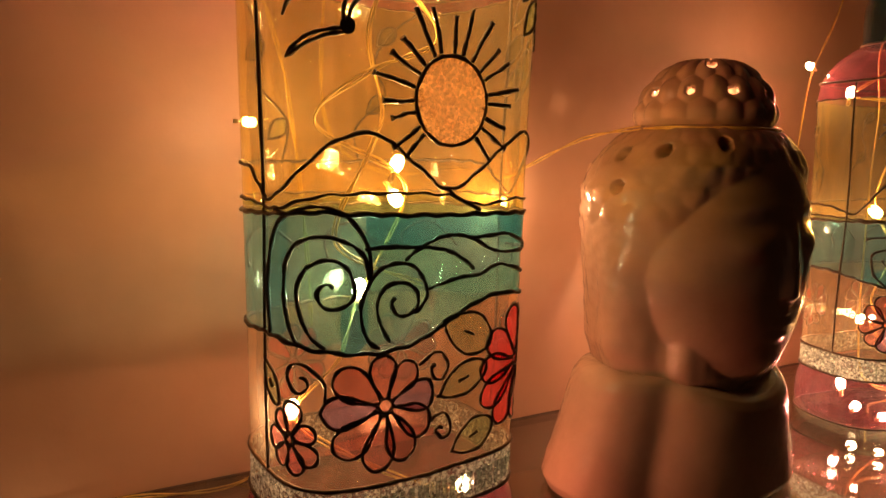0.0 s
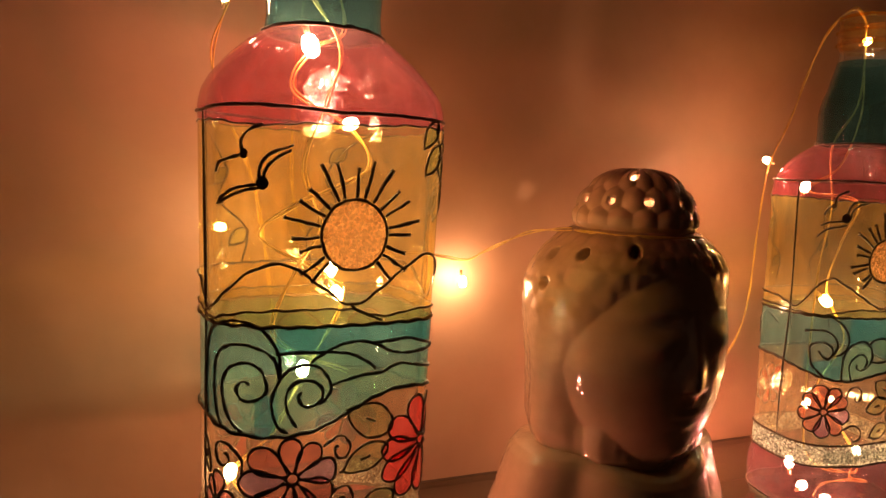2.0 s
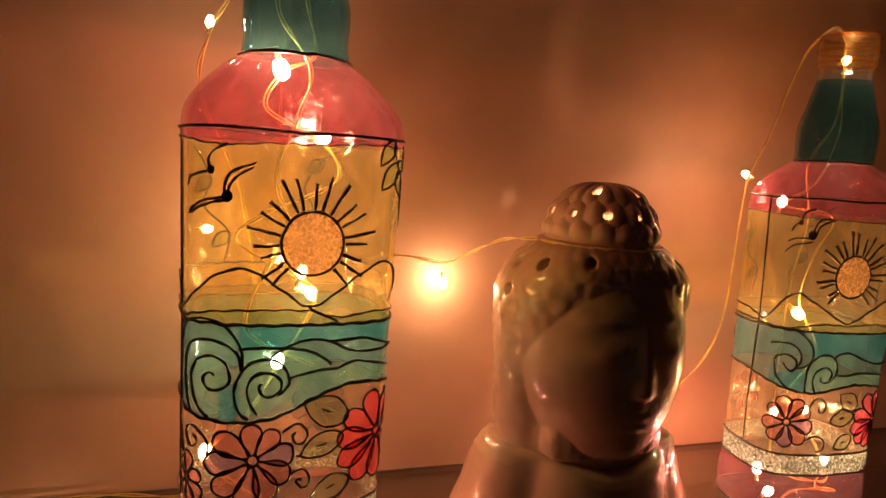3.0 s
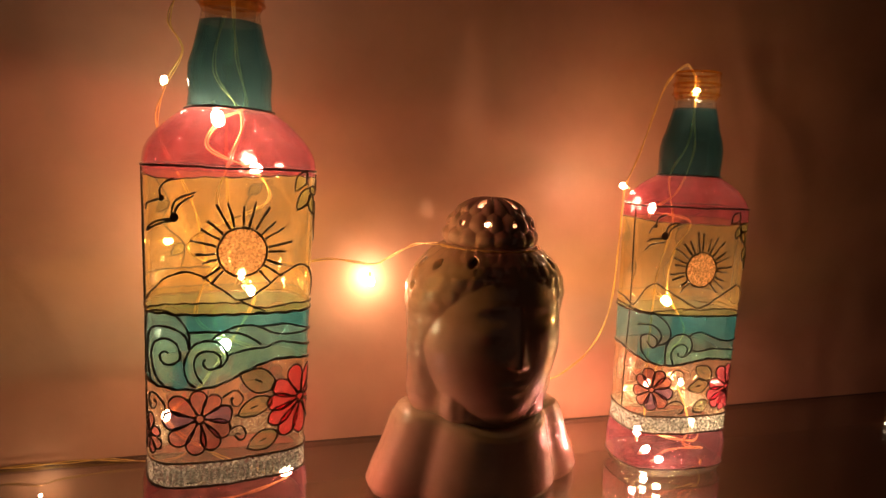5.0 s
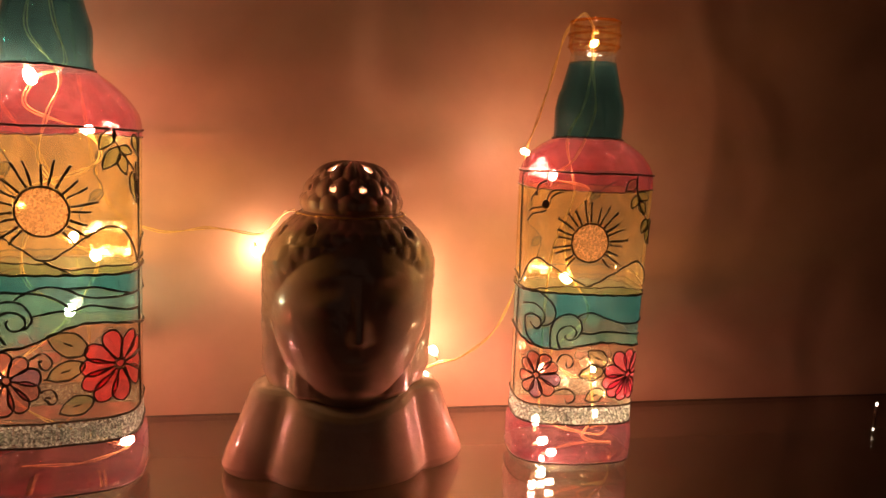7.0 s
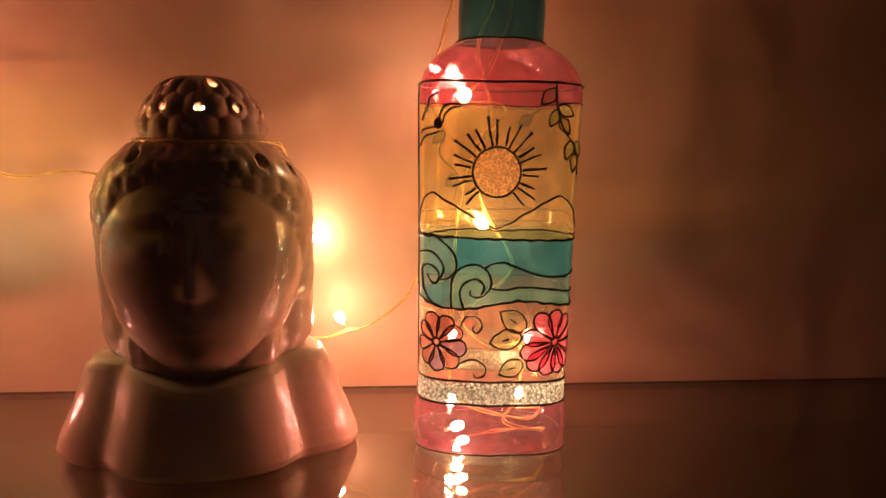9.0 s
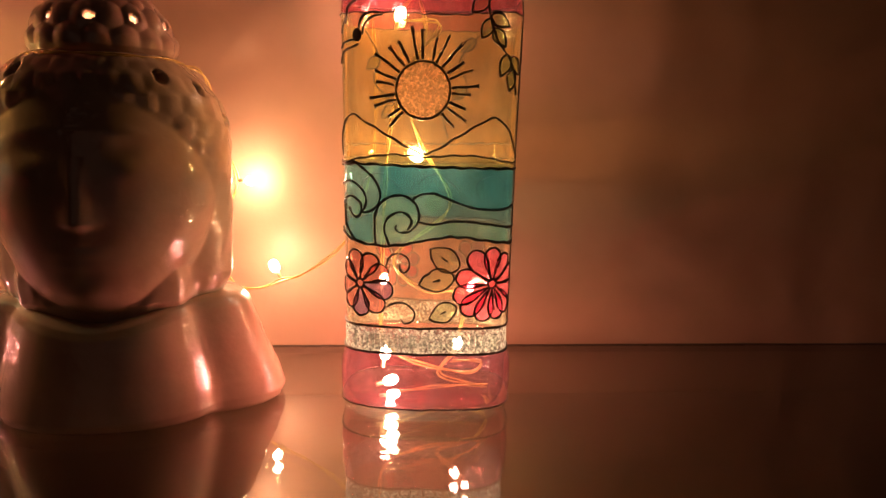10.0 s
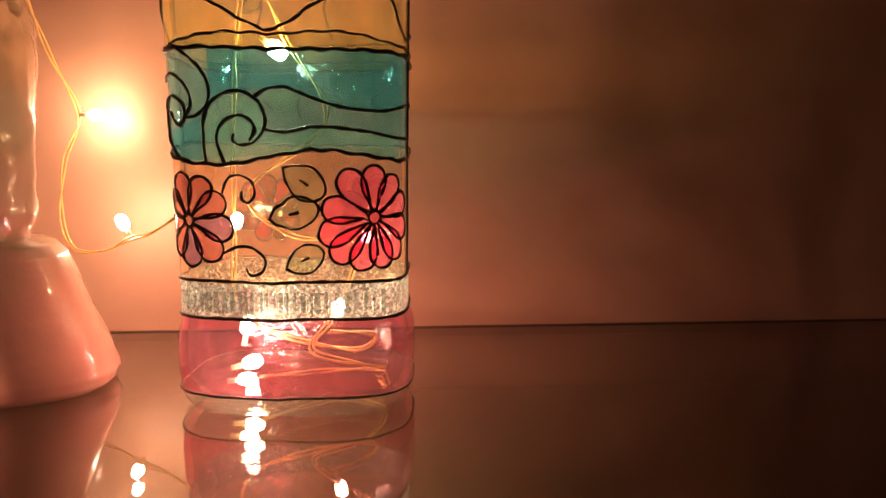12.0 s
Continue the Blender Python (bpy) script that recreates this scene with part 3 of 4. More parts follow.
    paint_flower(35.8, 74.3, ((107, 18.6), (62, 18), (28, 19), (-8, 19), (-42, 20), (-87, 20.4), (-118, 21.6), (-147, 20.6), (-177, 18.6), (149, 18.6)), (RED, RED), b, 0.24)
    paint_leaf(20.7, 82.5, 1.4, 90.9, b, 0.30)
    paint_leaf(19.4, 75.8, 0.4, 68.9, b, 0.24)
    paint_leaf(23.1, 57.2, 7, 50.9, b, 0.30)
    paint_leaf(-51.5, 68, -61, 79, b, 0.24)
    tendril(b, -7.4, 79.2, -2.9, 81.6, 0.2, 82, 3.7, 78.9, 3.4, 75.2, 0.4, 73.9, -2.2, 75.7, -2.7, 77.8, -0.6, 78.6)
    tendril(b, -2.8, 61.9, 0, 63.3, 3.8, 63.2, 5.9, 59.8, 5.3, 56.7, 2, 56, -0.1, 57.8, 0.3, 59.5, 2.8, 58.8)
    tendril(b, -35.3, 71.5, -35.2, 76, -37.6, 79.7, -41.2, 81.8, -45.1, 80.7, -46.6, 77.2, -44.8, 74.1, -41.8, 73.5, -39.8, 75.6, -40.4, 77.6, -41.9, 78)
    return b


def short_bottle():
    """The smaller bottle: one tight curling wave, a lilac and a magenta flower, a big gull."""
    SHAPE["rows"], SHAPE["neck"] = PROFILE, 0.217
    b = tagged(new("painted_bottle"), "glass bottle painted with sun, sea and flowers, glowing pink foot", "bottle", "painted bottles")
    b.matrix_basis = pose(0.4145, 0.2205, 0.0, 0, 0, -5.0) @ Matrix.Diagonal((0.965, 0.95, 1.0, 1))
    swell = border(-75, 92, -55, 90, -43.6, 88, -31, 85, -16.8, 84.3, 0.3, 87.2, 15.4, 88.9, 29.8, 87.2, 43, 85.5, 60, 87, 80, 90)
    hill = border(-75, 122, -43.5, 121.2, -30, 123.4, -16.9, 125, 0, 124.3, 21.4, 125.2, 43, 122, 70, 123)
    sea = border(-70, 119.5, -43.5, 120.3, -28, 120.6, 0, 119.9, 43.5, 119.6, 70, 119.5)
    ridge = border(-75, 128, -58, 124, -52, 126, -45.3, 134.1, -36.8, 142.2, -28.1, 138.6, -8.8, 128, 0, 125.8, 12.8, 132.8, 26.1, 140.4, 31.9, 141.3, 39.2, 135.2, 44, 128, 52, 125, 75, 130)
    pink = border(-60, 186, -34, 184.9, -18, 185, -2.5, 184.4, 16, 184.4, 34.7, 186.6, 60, 186)
    bottle_body(b, swell, hill, sea, ridge, pink, 0.1955, 8)
    paint_sun(-2.7, 152.8, 12.2, 21, b)
    paint_bird([mm(-45.6, 164.5, -41.2, 168.9, -34.1, 171.1, -31.7, 172.3), mm(-44.2, 170.9, -39.6, 173.2, -32.6, 173.8),
                mm(-31.7, 177.3, -30.6, 182, -27.2, 184.6, -21.2, 184.8), mm(-29.8, 175.6, -29, 180, -25.3, 182.9, -20.7, 184)], mm(-32.3, 175.6), 1.2, b)
    paint_bird([mm(-42.9, 177, -42, 179.6, -39.6, 182), mm(-38.2, 183.2, -37.5, 187.4, -32.3, 190.4)], mm(-38.7, 182), 0.6, b)
    stroke(mm(26.1, 195, 25.6, 187, 27.9, 178.5, 31.2, 172.4, 35.7, 167.6, 39.3, 161.4, 42, 152), b, 0.0006, name="vine")
    for s0, z0, s1, z1 in ((25.6, 192.6, 18.2, 185.6), (26.9, 182.9, 23, 175), (26.8, 184.6, 35.2, 180.6), (27.9, 179, 33.6, 172), (35.6, 168.4, 31.9, 159.5), (39.1, 162.7, 36.8, 153.5), (37.5, 168, 44, 161)):
        paint_leaf(s0, z0, s1, z1, b, 0.30, False)
    for shape in (mm(-16.8, 86.2, -10, 90, -2.3, 93.4, 6, 94.4, 15, 95.4, 28, 94.4, 40.7, 92.4, 41.9, 86.2, 30, 87.6, 15.4, 89.2, 0.3, 87.6),
                  mm(-23.8, 85.9, -24.4, 92, -23.8, 98.1, -16.8, 105.7, -6.4, 103.1, -4.5, 94.7, -12, 88.5, -16.8, 85.4),
                  # a small round pale spot on the sea belt
                  [(0.0037 + 0.0046 * math.cos(g), 0.1036 + 0.0046 * math.sin(g)) for g in np.linspace(0, 2 * math.pi, 19)[:-1]]):
        patch("pale_patch", shape, FOAM, b)
    ribbon(mm(-22, 104, -16.8, 107, -11, 107.2, -2.8, 108, 2.9, 108.6, 8.7, 106.6, 17.3, 103.6, 25.8, 101.8, 35, 101.5, 43, 102.8, 56, 104), mm(-22, 119.8, 0, 119.5, 43, 119.2, 56, 119), b)
    ribbon(mm(-46, 88.5, -42, 88, -37, 87.5, -31, 86, -26, 85.6), mm(-46, 102, -42, 94, -37.6, 96, -33.5, 96, -26, 99), b)
    wave_line(b, -36.9, 122.2, -30.9, 119.1, -25.1, 114.1, -22.3, 108.9, -22.9, 103.5, -26.6, 99.8, -31, 99)
    wave_line(b, -47, 111, -43.5, 112.1, -35.8, 112.6, -30.9, 109.2, -28.9, 104, -31, 99.5, -34.1, 96.5)
    wave_line(b, -43.5, 102, -41.9, 104.6, -37, 106, -32.5, 103.7, -31.6, 99.5, -33.5, 96.6, -37, 98.4, -38.6, 100.9)
    wave_line(b, -43.5, 102, -42, 93.5, -37.8, 88.6, -33.5, 85.1)
    wave_line(b, -24.7, 84.5, -25.2, 91.3, -24.6, 98.1, -21.8, 103.6, -16.8, 106.5, -11.2, 106.9, -6.2, 104.1, -3.8, 98.8, -4.9, 94.7, -8.3, 91.3, -12.6, 90.4, -15.4, 91.7, -14.6, 93.9)
    wave_line(b, -18.2, 84.2, -20.4, 90.1, -20.1, 94.8, -16.8, 98.4, -12.1, 99.6, -8.4, 97.3, -7.8, 94.1, -9.8, 91.9)
    wave_line(b, -7, 105.4, -2.8, 107.7, 2.9, 108.3, 8.7, 106.3, 17.3, 103.3, 25.8, 101.5, 35.2, 101.2, 43, 102.5, 52, 104)
    wave_line(b, -4.6, 95.2, 3.6, 94.4, 12.1, 95.9, 20.6, 95.8, 29.3, 94.7, 43, 92.8, 54, 93)
    paint_flower(-32.9, 66.2, ((103, 15.8), (63, 15.6), (29, 15.3), (-12, 16.2), (-50, 16.4), (-89, 15.4), (-125, 14), (-168, 13.5), (140, 13.5)), (ROSE, ROSE, ROSE, LILAC, ROSE, LILAC), b, 0.27)
    paint_flower(32.9, 67.2, ((126, 18.6), (92, 16.9), (58, 15.8), (20, 16.4), (-18, 17), (-52, 17.4), (-77, 17.2), (-106, 18), (-134, 19.4), (-160, 19.4), (168, 17.8)), (CERISE, CERISE), b, 0.24)
    paint_leaf(16.5, 74.5, 1.5, 83.1, b, 0.32)
    paint_leaf(14.5, 70.4, -4.1, 66.7, b, 0.28)
    paint_leaf(16.2, 56.4, 2.5, 50.5, b, 0.32)
    tendril(b, -20.2, 75, -17.4, 79.9, -13.4, 80.8, -9.7, 78.7, -8.8, 74.9, -11.1, 72.1, -13.4, 73.1, -13.4, 75.9)
    tendril(b, -21.1, 55.4, -15.4, 57.9, -10.4, 57.2, -6.4, 54, -7.3, 49.7, -11.6, 48.4, -13.4, 50.9)
    return b


tall_bottle()
short_bottle()


# ---- the ceramic head ----
def statue():
    """A glazed ceramic head on a flared bust, with a pierced cap: one closed shape."""
    verts, faces = [], []

    def skin(rings):
        start = len(verts)
        n = len(rings[0])
        for ring in rings:
            verts.extend(ring)
        for i in range(len(rings) - 1):
            for k in range(n):
                m = (k + 1) % n
                faces.append((start + i * n + k, start + i * n + m, start + (i + 1) * n + m, start + (i + 1) * n + k))
        return start, n

    def gauss(d, w):
        return math.exp(-(d / w) ** 2)

    def curls(phi, z, r, size):
        """Rows of round hair curls."""
        row = z / (size * 0.86)
        i = math.floor(row)
        best = 0.0
        for j in (i, i + 1):
            u = phi * r / size + 0.5 * (j % 2)
            du, dz = u - round(u), (row - j) * 0.86
            best = max(best, 1 - (du * du + dz * dz) / 0.36)
        return max(0.0, best)

    HZ = (0.046, 0.056, 0.066, 0.085, 0.105, 0.125, 0.138, 0.148, 0.156, 0.162, 0.166)
    HW = (0.036, 0.047, 0.0495, 0.050, 0.0515, 0.0535, 0.0530, 0.0490, 0.0425, 0.036, 0.030)
    HF = (0.030, 0.034, 0.034, 0.032, 0.033, 0.0355, 0.0385, 0.0410, 0.0385, 0.034, 0.029)
    HB = (0.030, 0.040, 0.044, 0.046, 0.0485, 0.050, 0.049, 0.046, 0.041, 0.035, 0.029)
    PITS = [(math.radians(a), z) for a, z in ((-98, 0.153), (-72, 0.1545), (-40, 0.1575), (46, 0.156), (70, 0.1525), (88, 0.1385), (-92, 0.1385), (104, 0.152))]
    rings = []
    N = 300
    for i in range(171):
        z = 0.046 + 0.120 * i / 170
        w, f, b = (float(np.interp(z, HZ, t)) for t in (HW, HF, HB))
        ring = []
        for k in range(N):
            phi = -math.pi + 2 * math.pi * k / N  # 0 looks to -y
            c, s = math.cos(phi), math.sin(phi)
            d = f if c > 0 else b
            e = 2.4
            r = (abs(s / w) ** e + abs(c / d) ** e) ** (-1 / e)
            upper = max(0.0, min(1.0, (z - 0.112) / 0.02))
            hair = curls(phi, z, 0.05, 0.0105) * 0.0007 * upper
            r += hair + 0.0005 * noise.noise(Vector((s * 9, c * 9, z * 180)))
            # long ears
            ear = gauss(abs(phi) - 1.60, 0.20) * gauss(z - 0.088, 0.030)
            r += 0.0040 * ear + 0.0022 * gauss(abs(phi) - 1.60, 0.16) * gauss(z - 0.064, 0.010)
            r -= 0.0060 * gauss(abs(phi) - 1.16, 0.17) * gauss(z - 0.074, 0.028)
            # the smooth oval of the face stands proud of the hair
            t = (z - 0.1065) / 0.0590
            if abs(t) < 1:
                q = math.sqrt(1 - t * t)
                jaw = 1.0 - 0.12 * max(0.0, (0.1 - z) / 0.05)
                ax, ay, oy = 0.0492 * q ** 0.66 * jaw, 0.0430 * q ** 0.50, 0.0060
                A = (s / ax) ** 2 + (c / ay) ** 2
                B = -2 * c * oy / ay ** 2
                C = (oy / ay) ** 2 - 1
                disc = B * B - 4 * A * C
                if disc > 0:
                    rf = (-B + math.sqrt(disc)) / (2 * A)
                    x = rf * s
                    if c > 0:
                        ridge = max(0.0, min(1.0, (0.132 - z) / 0.036)) * (1.0 if z > 0.0945 else gauss(z - 0.0945, 0.0028))
                        rf += (0.0005 + 0.0028 * ridge ** 1.3) * gauss(x, 0.0030 + 0.0030 * ridge) * (1 if 0.086 < z < 0.133 else 0)
                        rf += 0.0010 * gauss(x, 0.0085) * (gauss(z - 0.0815, 0.0022) + gauss(z - 0.0765, 0.0024))
                        rf += 0.0014 * gauss(abs(x) - 0.0205, 0.0085) * gauss(z - 0.1155, 0.0050)
                        rf -= 0.0009 * gauss(abs(x) - 0.0170, 0.0090) * gauss(z - 0.1245, 0.0040)
                        rf += 0.0008 * gauss(abs(x) - 0.0170, 0.0120) * gauss(z - 0.1320 + 0.25 * max(0, abs(x) - 0.02), 0.0030)
                        rf += 0.0018 * gauss(x, 0.010) * gauss(z - 0.0625, 0.0060)
                    h = max(0.0, 0.0006 - abs(r - rf)) / 0.0006
                    r = max(r, rf) + h * h * 0.00015
            for pa, pz in PITS:
                g = math.hypot((phi - pa) * 0.045, z - pz)
                if g < 0.0040:
                    r -= 0.009 * max(0.0, min(1.0, (0.0031 - g) / 0.0009))
            ring.append((r * s, -r * c, z))
        rings.append(ring)
    start, n = skin(rings)
    verts.append((0, 0, 0.166))
    faces.extend((start + 170 * n + k, start + 170 * n + (k + 1) % n, len(verts) - 1) for k in range(n))

    # flared bust with grooves between the shoulders and the chest
    BZ = (0.0, 0.002, 0.006, 0.014, 0.030, 0.044, 0.0505, 0.0545, 0.0565, 0.0570)
    BW = (0.0740, 0.0770, 0.0785, 0.0760, 0.0690, 0.0640, 0.0615, 0.0580, 0.0530, 0.040)
    BF = (0.0400, 0.0425, 0.0440, 0.0435, 0.0420, 0.0410, 0.0400, 0.0380, 0.0350, 0.028)
    rings = []
    for i in range(91):
        z = 0.0570 * (i / 90)
        w, f = (float(np.interp(z, BZ, t)) for t in (BW, BF))
        ring = []
        for k in range(N):
            phi = -math.pi + 2 * math.pi * k / N
            c, s = math.cos(phi), math.sin(phi)
            size = w / 0.0785
            side = (abs(s / w) ** 2.5 + abs(c / (0.027 * size ** 0.4 if c > 0 else f * 0.95)) ** 2.5) ** (-1 / 2.5)
            r = side
            if c > 0:
                chest = (abs(s / (0.0535 * size ** 0.9)) ** 2.4 + abs(c / (f + 0.0025)) ** 2.4) ** (-1 / 2.4)
                h = max(0.0, 0.004 - abs(side - chest)) / 0.004
                r = max(side, chest) + h * h * 0.001
            z = 0.0570 * (i / 90) * (1 - 0.16 * gauss(phi, 0.75))
            ring.append((r * s, -r * c, z))
        rings.append(ring)
    start, n = skin(rings)
    verts.append((0, 0, 0.0575))
    faces.extend((start + 90 * n + k, start + 90 * n + (k + 1) % n, len(verts) - 1) for k in range(n))
    faces.append(tuple(start + k for k in range(n))[::-1])

    # the pierced cap: a hollow dome whose holes go through
    bm = bmesh.new()
    M, ROWS_UP = 240, 96
    holes = [(math.radians(-66 + 36 * k), 0.0165) for k in range(10)] + [(math.radians(-48 + 72 * k), 0.0285) for k in range(5)]
    grid = []
    for i in range(ROWS_UP):
        g = (i / ROWS_UP) ** 1.0
        el = g * math.pi / 2 * 0.985
        row = []
        for k in range(M):
            phi = -math.pi + 2 * math.pi * k / M
            rr = 0.0310 * math.cos(el) ** 0.85
            z = 0.0315 * math.sin(el)
            if z < 0.004:
                rr -= 0.0016 * (1 - z / 0.004)
            bumpy = 0.0022 * curls(phi, z + 0.003, 0.030, 0.0115) * min(1.0, z / 0.008)
            rr += bumpy * math.cos(el)
            row.append(bm.verts.new((rr * math.sin(phi), -rr * math.cos(phi), 0.1645 + z + bumpy * math.sin(el))))
        grid.append(row)
    for i in range(ROWS_UP - 1):
        for k in range(M):
            m = (k + 1) % M
            quad = (grid[i][k], grid[i][m], grid[i + 1][m], grid[i + 1][k])
            mid = sum((v.co for v in quad), Vector()) / 4
            ph, hz = math.atan2(mid.x, -mid.y), mid.z - 0.1645
            rad = math.hypot(mid.x, mid.y)
            if any(math.hypot(((ph - a + math.pi) % (2 * math.pi) - math.pi) * rad, (hz - z) * 1.1) < 0.0026 for a, z in holes):
                continue
            bm.faces.new(quad)
    bm.faces.new(grid[-1])
    bmesh.ops.recalc_face_normals(bm, faces=bm.faces[:])
    bmesh.ops.solidify(bm, geom=bm.faces[:], thickness=0.0028)
    bmesh.ops.recalc_face_normals(bm, faces=bm.faces[:])
    bm.verts.index_update()
    start = len(verts)
    verts.extend(tuple(v.co) for v in bm.verts)
    faces.extend(tuple(start + v.index for v in f.verts) for f in bm.faces)
    bm.free()
    ob = mesh_object("ceramic_head_burner", verts, faces, CERAMIC)
    tagged(ob, "glossy brown glazed ceramic head with pierced curly hair on flared bust", "statue")
    ob.matrix_basis = pose(0.2640, 0.2270, 0.0, 0, 0, 4.0)
    return ob


statue()


# ---- the string of fairy lights ----
lights = tagged(new("fairy_light_string"), "string of warm white lights on thin copper wire, lit", "string lights")


def wire(points, parent=lights, strands=2, radius=0.00042, twist=70.0, name="wire", gap=0.0007):
    line = spline(points, 14)
    for q in range(strands):
        path, run = [], 0.0
        for i, p in enumerate(line):
            if i:
                run += float(np.linalg.norm(p - line[i - 1]))
            a = run * twist * 2 * math.pi / 4 + q * math.pi
            path.append(p + np.array((math.cos(a), math.cos(a) * 0.5, math.sin(a))) * gap)
        v, f = tube(path, radius, 5)
        mesh_object(name, v, f, WIRE, parent)


def bulb(place, direction=(0.3, -0.2, 1.0), size=1.0):
    """A rice-grain lamp in a clear bead at the wire."""
    d = Vector(direction).normalized()
    faces = []
    prof = ((-0.0021, 0.0), (-0.0018, 0.0010), (-0.0008, 0.00145), (0.0006, 0.00145), (0.0016, 0.0010), (0.0020, 0.0))
    turn = d.to_track_quat("Z", "Y").to_matrix()
    verts = []
    for h, r in prof:
        for k in range(8):
            g = 2 * math.pi * k / 8
            # bead enlarged so that its emission covers the lamp's bloom
            verts.append(Vector(place) + turn @ Vector((max(r, 1e-5) * math.cos(g), max(r, 1e-5) * math.sin(g), h)) * size * 1.3)
    for i in range(len(prof) - 1):
        for k in range(8):
            m = (k + 1) % 8
            faces.append((i * 8 + k, i * 8 + m, (i + 1) * 8 + m, (i + 1) * 8 + k))
    b = mesh_object("bulb", verts, faces, BEAD, lights)
    heart = Vector(place)
    chip = [heart + (turn @ Vector(q)) * 0.00085 * size for q in ((1, 0, 0), (0, 1, 0), (-1, 0, 0), (0, -1, 0), (0, 0, 1), (0, 0, -1))]
    mesh_object("light_chip", chip, [(0, 1, 4), (1, 2, 4), (2, 3, 4), (3, 0, 4), (1, 0, 5), (2, 1, 5), (3, 2, 5), (0, 3, 5)], LED, b)
    base = [Vector(place) - d * 0.0020 * size, Vector(place) - d * 0.0056 * size]
    v, f = tube([tuple(q) for q in base], 0.0010 * size, 7)
    mesh_object("bulb_holder", v, f, RESIN, b)
    return b


BULBS = (
    ((0.201, 0.299, 0.127), (0.2, 0.0, -1.0), 1.25), ((0.3155, 0.296, 0.105), (1.0, 0.0, 0.0), 1.30), ((0.330, 0.280, 0.058), (-0.5, 0.0, 1.0), 1.40),
    ((0.090, 0.208, 0.236), (0.3, 0.0, -1.0), 1.75), ((0.112, 0.228, 0.209), (1.0, 0.0, 0.3), 1.4), ((0.062, 0.262, 0.161), (1.0, 0.0, 0.0), 1.05),
    ((0.111, 0.238, 0.1335), (0.5, -0.4, -1.0), 1.4), ((0.104, 0.222, 0.147), (0.4, 0.0, 1.0), 1.3), ((0.096, 0.237, 0.100), (0.2, 0.2, 1.0), 1.5), ((0.063, 0.214, 0.066), (0.2, 0.1, 1.0), 1.3),
    ((0.132, 0.216, 0.024), (1.0, 0.2, 0.3), 1.5), ((0.061, 0.237, 0.257), (0.2, 0.0, 1.0), 0.95),
    ((0.384, 0.256, 0.207), (-1.0, 0.0, 0.3), 1.1), ((0.400, 0.240, 0.192), (0.3, 0.0, 1.0), 1.4), ((0.408, 0.224, 0.124), (0.6, -0.2, -0.5), 1.6),
    ((0.429, 0.209, 0.034), (0.3, 0.2, 1.0), 1.2), ((0.397, 0.218, 0.012), (1.0, 0.3, 0.2), 1.4), ((0.394, 0.226, 0.024), (0.2, 0.3, 1.0), 1.4), ((0.398, 0.203, 0.0105), (1.0, 0.0, 0.1), 1.2),
    ((0.438, 0.236, 0.056), (0.2, 0.0, 1.0), 1.0), ((0.393, 0.218, 0.064), (0.3, 0.0, 1.0), 1.12), ((0.415, 0.2215, 0.277), (0.8, 0.0, 0.4), 1.12),
    ((0.264, 0.232, 0.180), (0.2, 0.0, 1.0), 1.12), ((-0.019, 0.297, -0.0150), (0.1, 0.1, -1.0), 0.55),
)
for place, way, size in BULBS:
    bulb(place, way, size)

# lying in from the far end, up into the first bottle
wire([(-0.30, 0.306, 0.0012), (-0.12, 0.309, 0.0014), (-0.040, 0.3095, 0.0012), (0.012, 0.3085, 0.0018), (0.070, 0.302, 0.003), (0.092, 0.285, 0.06), (0.080, 0.272, 0.17), (0.0577, 0.248, 0.225), (0.061, 0.237, 0.252),
      (0.071, 0.232, 0.274), (0.064, 0.230, 0.290), (0.074, 0.225, 0.312), (0.092, 0.215, 0.317), (0.0975, 0.2135, 0.300)])
# a branch of the string under the glass, with its bulb hanging from the wall side
wire([(-0.30, 0.300, -0.0062), (-0.12, 0.303, -0.0060), (-0.040, 0.300, -0.0062), (-0.021, 0.2965, -0.0075), (-0.004, 0.301, -0.0060), (0.030, 0.306, -0.0060)], gap=0.0005)
# the tangle in the first bottle
wire([(0.0975, 0.2135, 0.300), (0.100, 0.215, 0.270), (0.105, 0.216, 0.245), (0.092, 0.212, 0.236), (0.085, 0.215, 0.220), (0.112, 0.228, 0.207), (0.118, 0.220, 0.19), (0.085, 0.205, 0.175), (0.075, 0.225, 0.160),
      (0.103, 0.221, 0.144), (0.113, 0.236, 0.130), (0.096, 0.237, 0.097), (0.080, 0.216, 0.08), (0.064, 0.214, 0.063), (0.088, 0.205, 0.045), (0.120, 0.215, 0.025), (0.132, 0.216, 0.020), (0.105, 0.222, 0.008), (0.075, 0.212, 0.012)])
wire([(0.093, 0.2135, 0.292), (0.088, 0.211, 0.262), (0.103, 0.213, 0.238), (0.097, 0.208, 0.215), (0.090, 0.215, 0.19), (0.100, 0.226, 0.165), (0.086, 0.205, 0.150), (0.080, 0.218, 0.12), (0.110, 0.212, 0.105)])
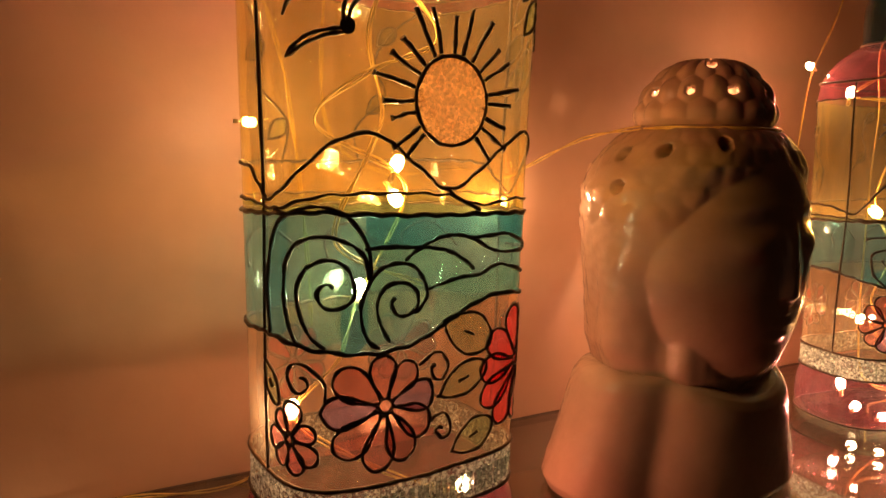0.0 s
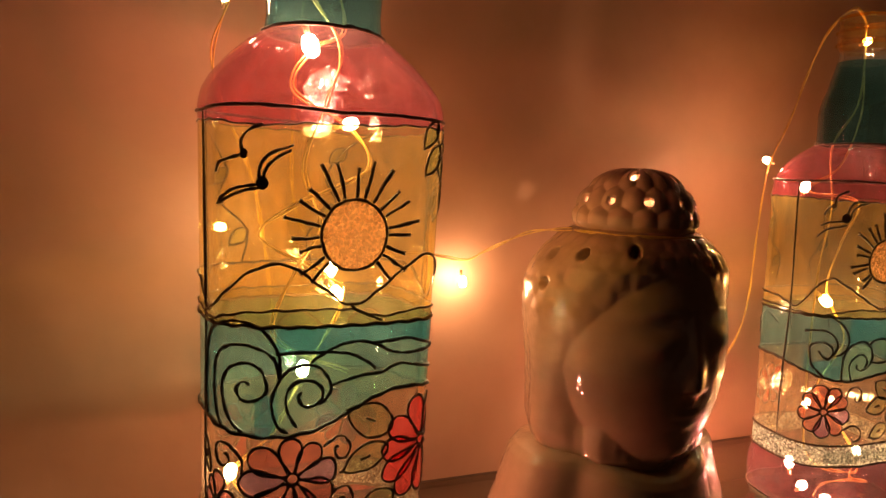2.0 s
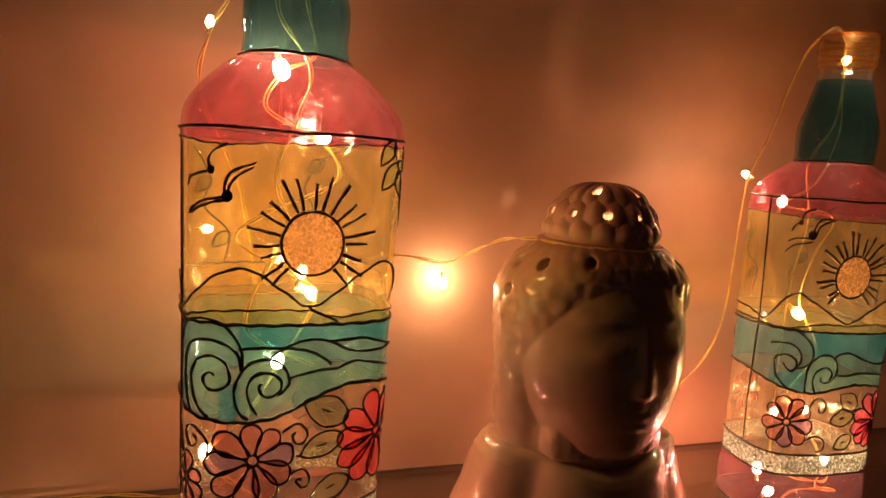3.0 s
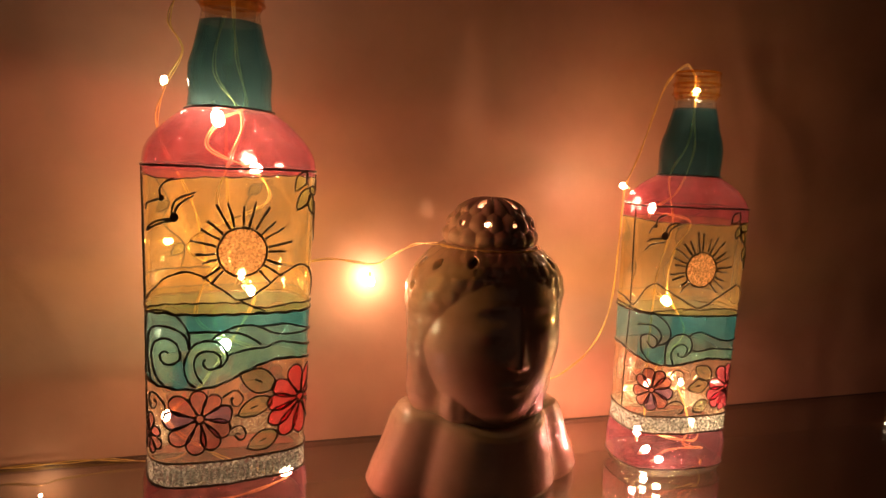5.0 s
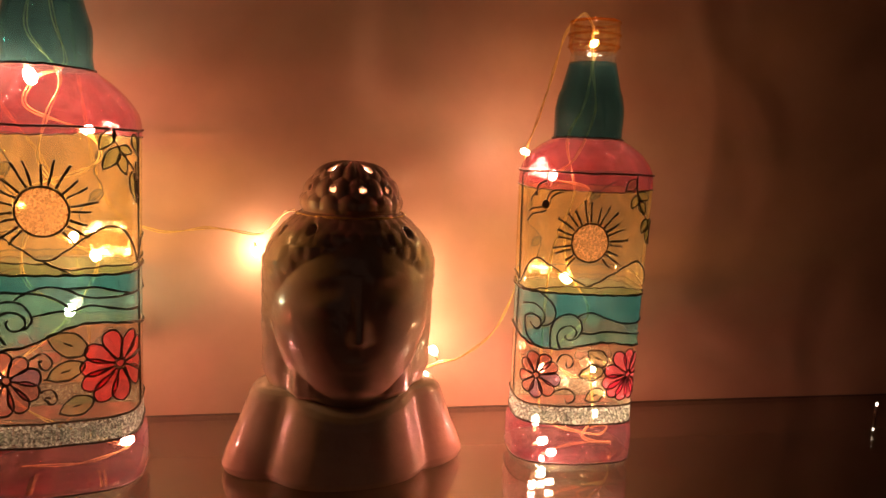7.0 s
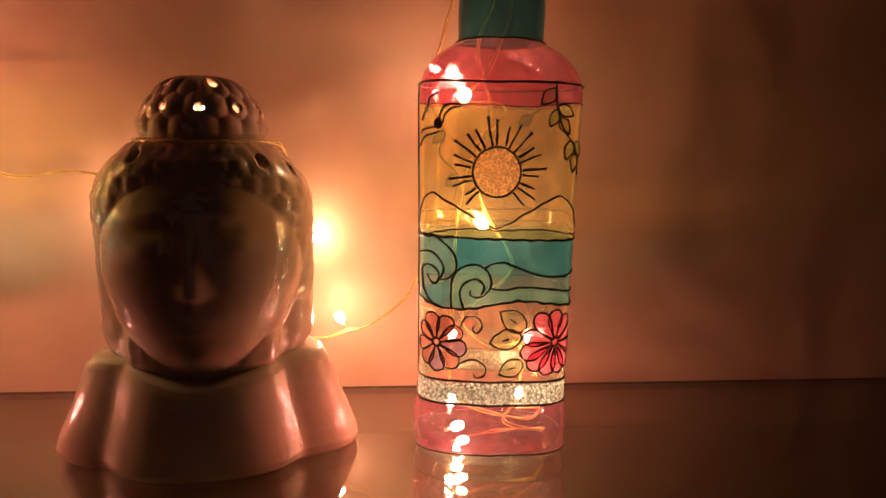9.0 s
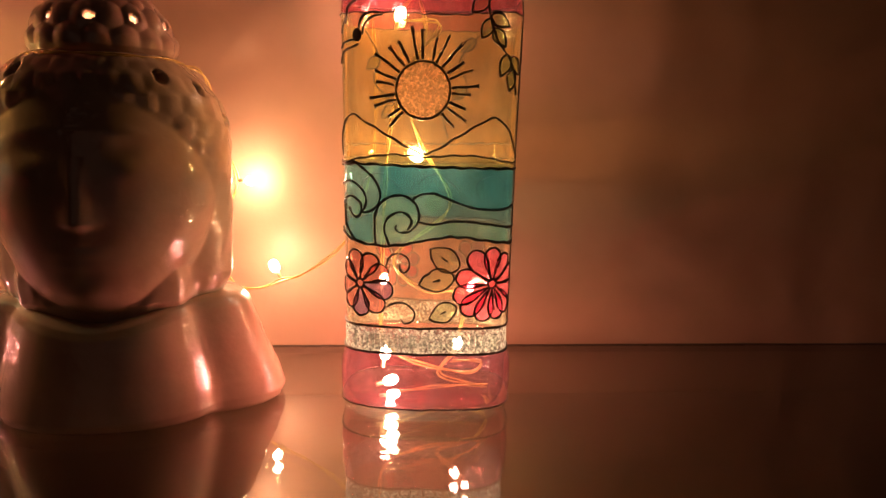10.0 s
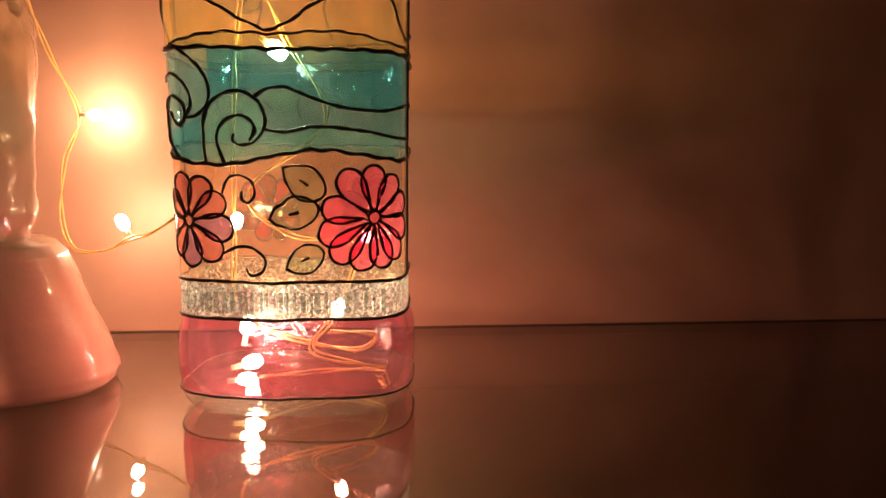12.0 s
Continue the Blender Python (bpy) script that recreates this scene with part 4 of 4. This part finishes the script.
# along the wall to the head and round its cap
wire([(0.0975, 0.2135, 0.300), (0.099, 0.238, 0.297), (0.096, 0.268, 0.240), (0.102, 0.292, 0.165), (0.1327, 0.297, 0.142), (0.1705, 0.297, 0.1445), (0.201, 0.299, 0.140), (0.211, 0.292, 0.146), (0.222, 0.262, 0.160), (0.2295, 0.232, 0.1648)])
cap = [(0.264 + 0.0335 * math.sin(a), 0.227 - 0.0335 * math.cos(a), 0.1645) for a in np.linspace(-1.7, 2.0, 16)]
wire(cap, strands=2, gap=0.0004)
wire([cap[-1], (0.300, 0.262, 0.160), (0.300, 0.290, 0.130), (0.307, 0.298, 0.105), (0.300, 0.297, 0.085), (0.299, 0.292, 0.060), (0.307, 0.284, 0.046), (0.322, 0.278, 0.0455), (0.336, 0.273, 0.0515), (0.3478, 0.270, 0.0553), (0.369, 0.268, 0.0716), (0.379, 0.262, 0.0935), (0.386, 0.262, 0.118),
      (0.388, 0.262, 0.157), (0.386, 0.258, 0.190), (0.384, 0.253, 0.207), (0.390, 0.247, 0.232), (0.397, 0.243, 0.262), (0.4005, 0.235, 0.284), (0.408, 0.226, 0.2955), (0.414, 0.2225, 0.288)])
# the tangle in the second bottle
wire([(0.414, 0.2225, 0.288), (0.415, 0.2215, 0.262), (0.420, 0.224, 0.235), (0.410, 0.226, 0.205), (0.400, 0.238, 0.190), (0.418, 0.218, 0.184), (0.402, 0.214, 0.160), (0.410, 0.226, 0.130), (0.425, 0.222, 0.100),
      (0.398, 0.216, 0.075), (0.412, 0.212, 0.060), (0.434, 0.234, 0.052), (0.428, 0.210, 0.032), (0.420, 0.205, 0.020), (0.438, 0.206, 0.014), (0.445, 0.220, 0.008), (0.425, 0.225, 0.006), (0.400, 0.212, 0.008)])
wire([(0.416, 0.2225, 0.270), (0.411, 0.220, 0.240), (0.404, 0.228, 0.215), (0.412, 0.230, 0.18), (0.396, 0.222, 0.14), (0.392, 0.218, 0.062), (0.396, 0.214, 0.03), (0.432, 0.212, 0.018), (0.442, 0.216, 0.022), (0.426, 0.206, 0.026)])

# a tiny lit indicator further along the table
indicator = tagged(new("indicator_light"), "tiny lit indicator light standing on the glass table", "light")
v, f = tube([(0.705, 0.264, 0.0), (0.705, 0.264, 0.004), (0.705, 0.264, 0.0095)], 0.0016, 10)
mesh_object("holder", v, f, LINE, indicator, "black plastic holder")
v, f = tube([(0.705, 0.264, 0.0095), (0.705, 0.264, 0.0110), (0.705, 0.264, 0.0122)], 0.0010, 10)
mesh_object("lens", v, f, glow("indicator_glow", (1.0, 0.72, 0.48), 6.0), indicator)
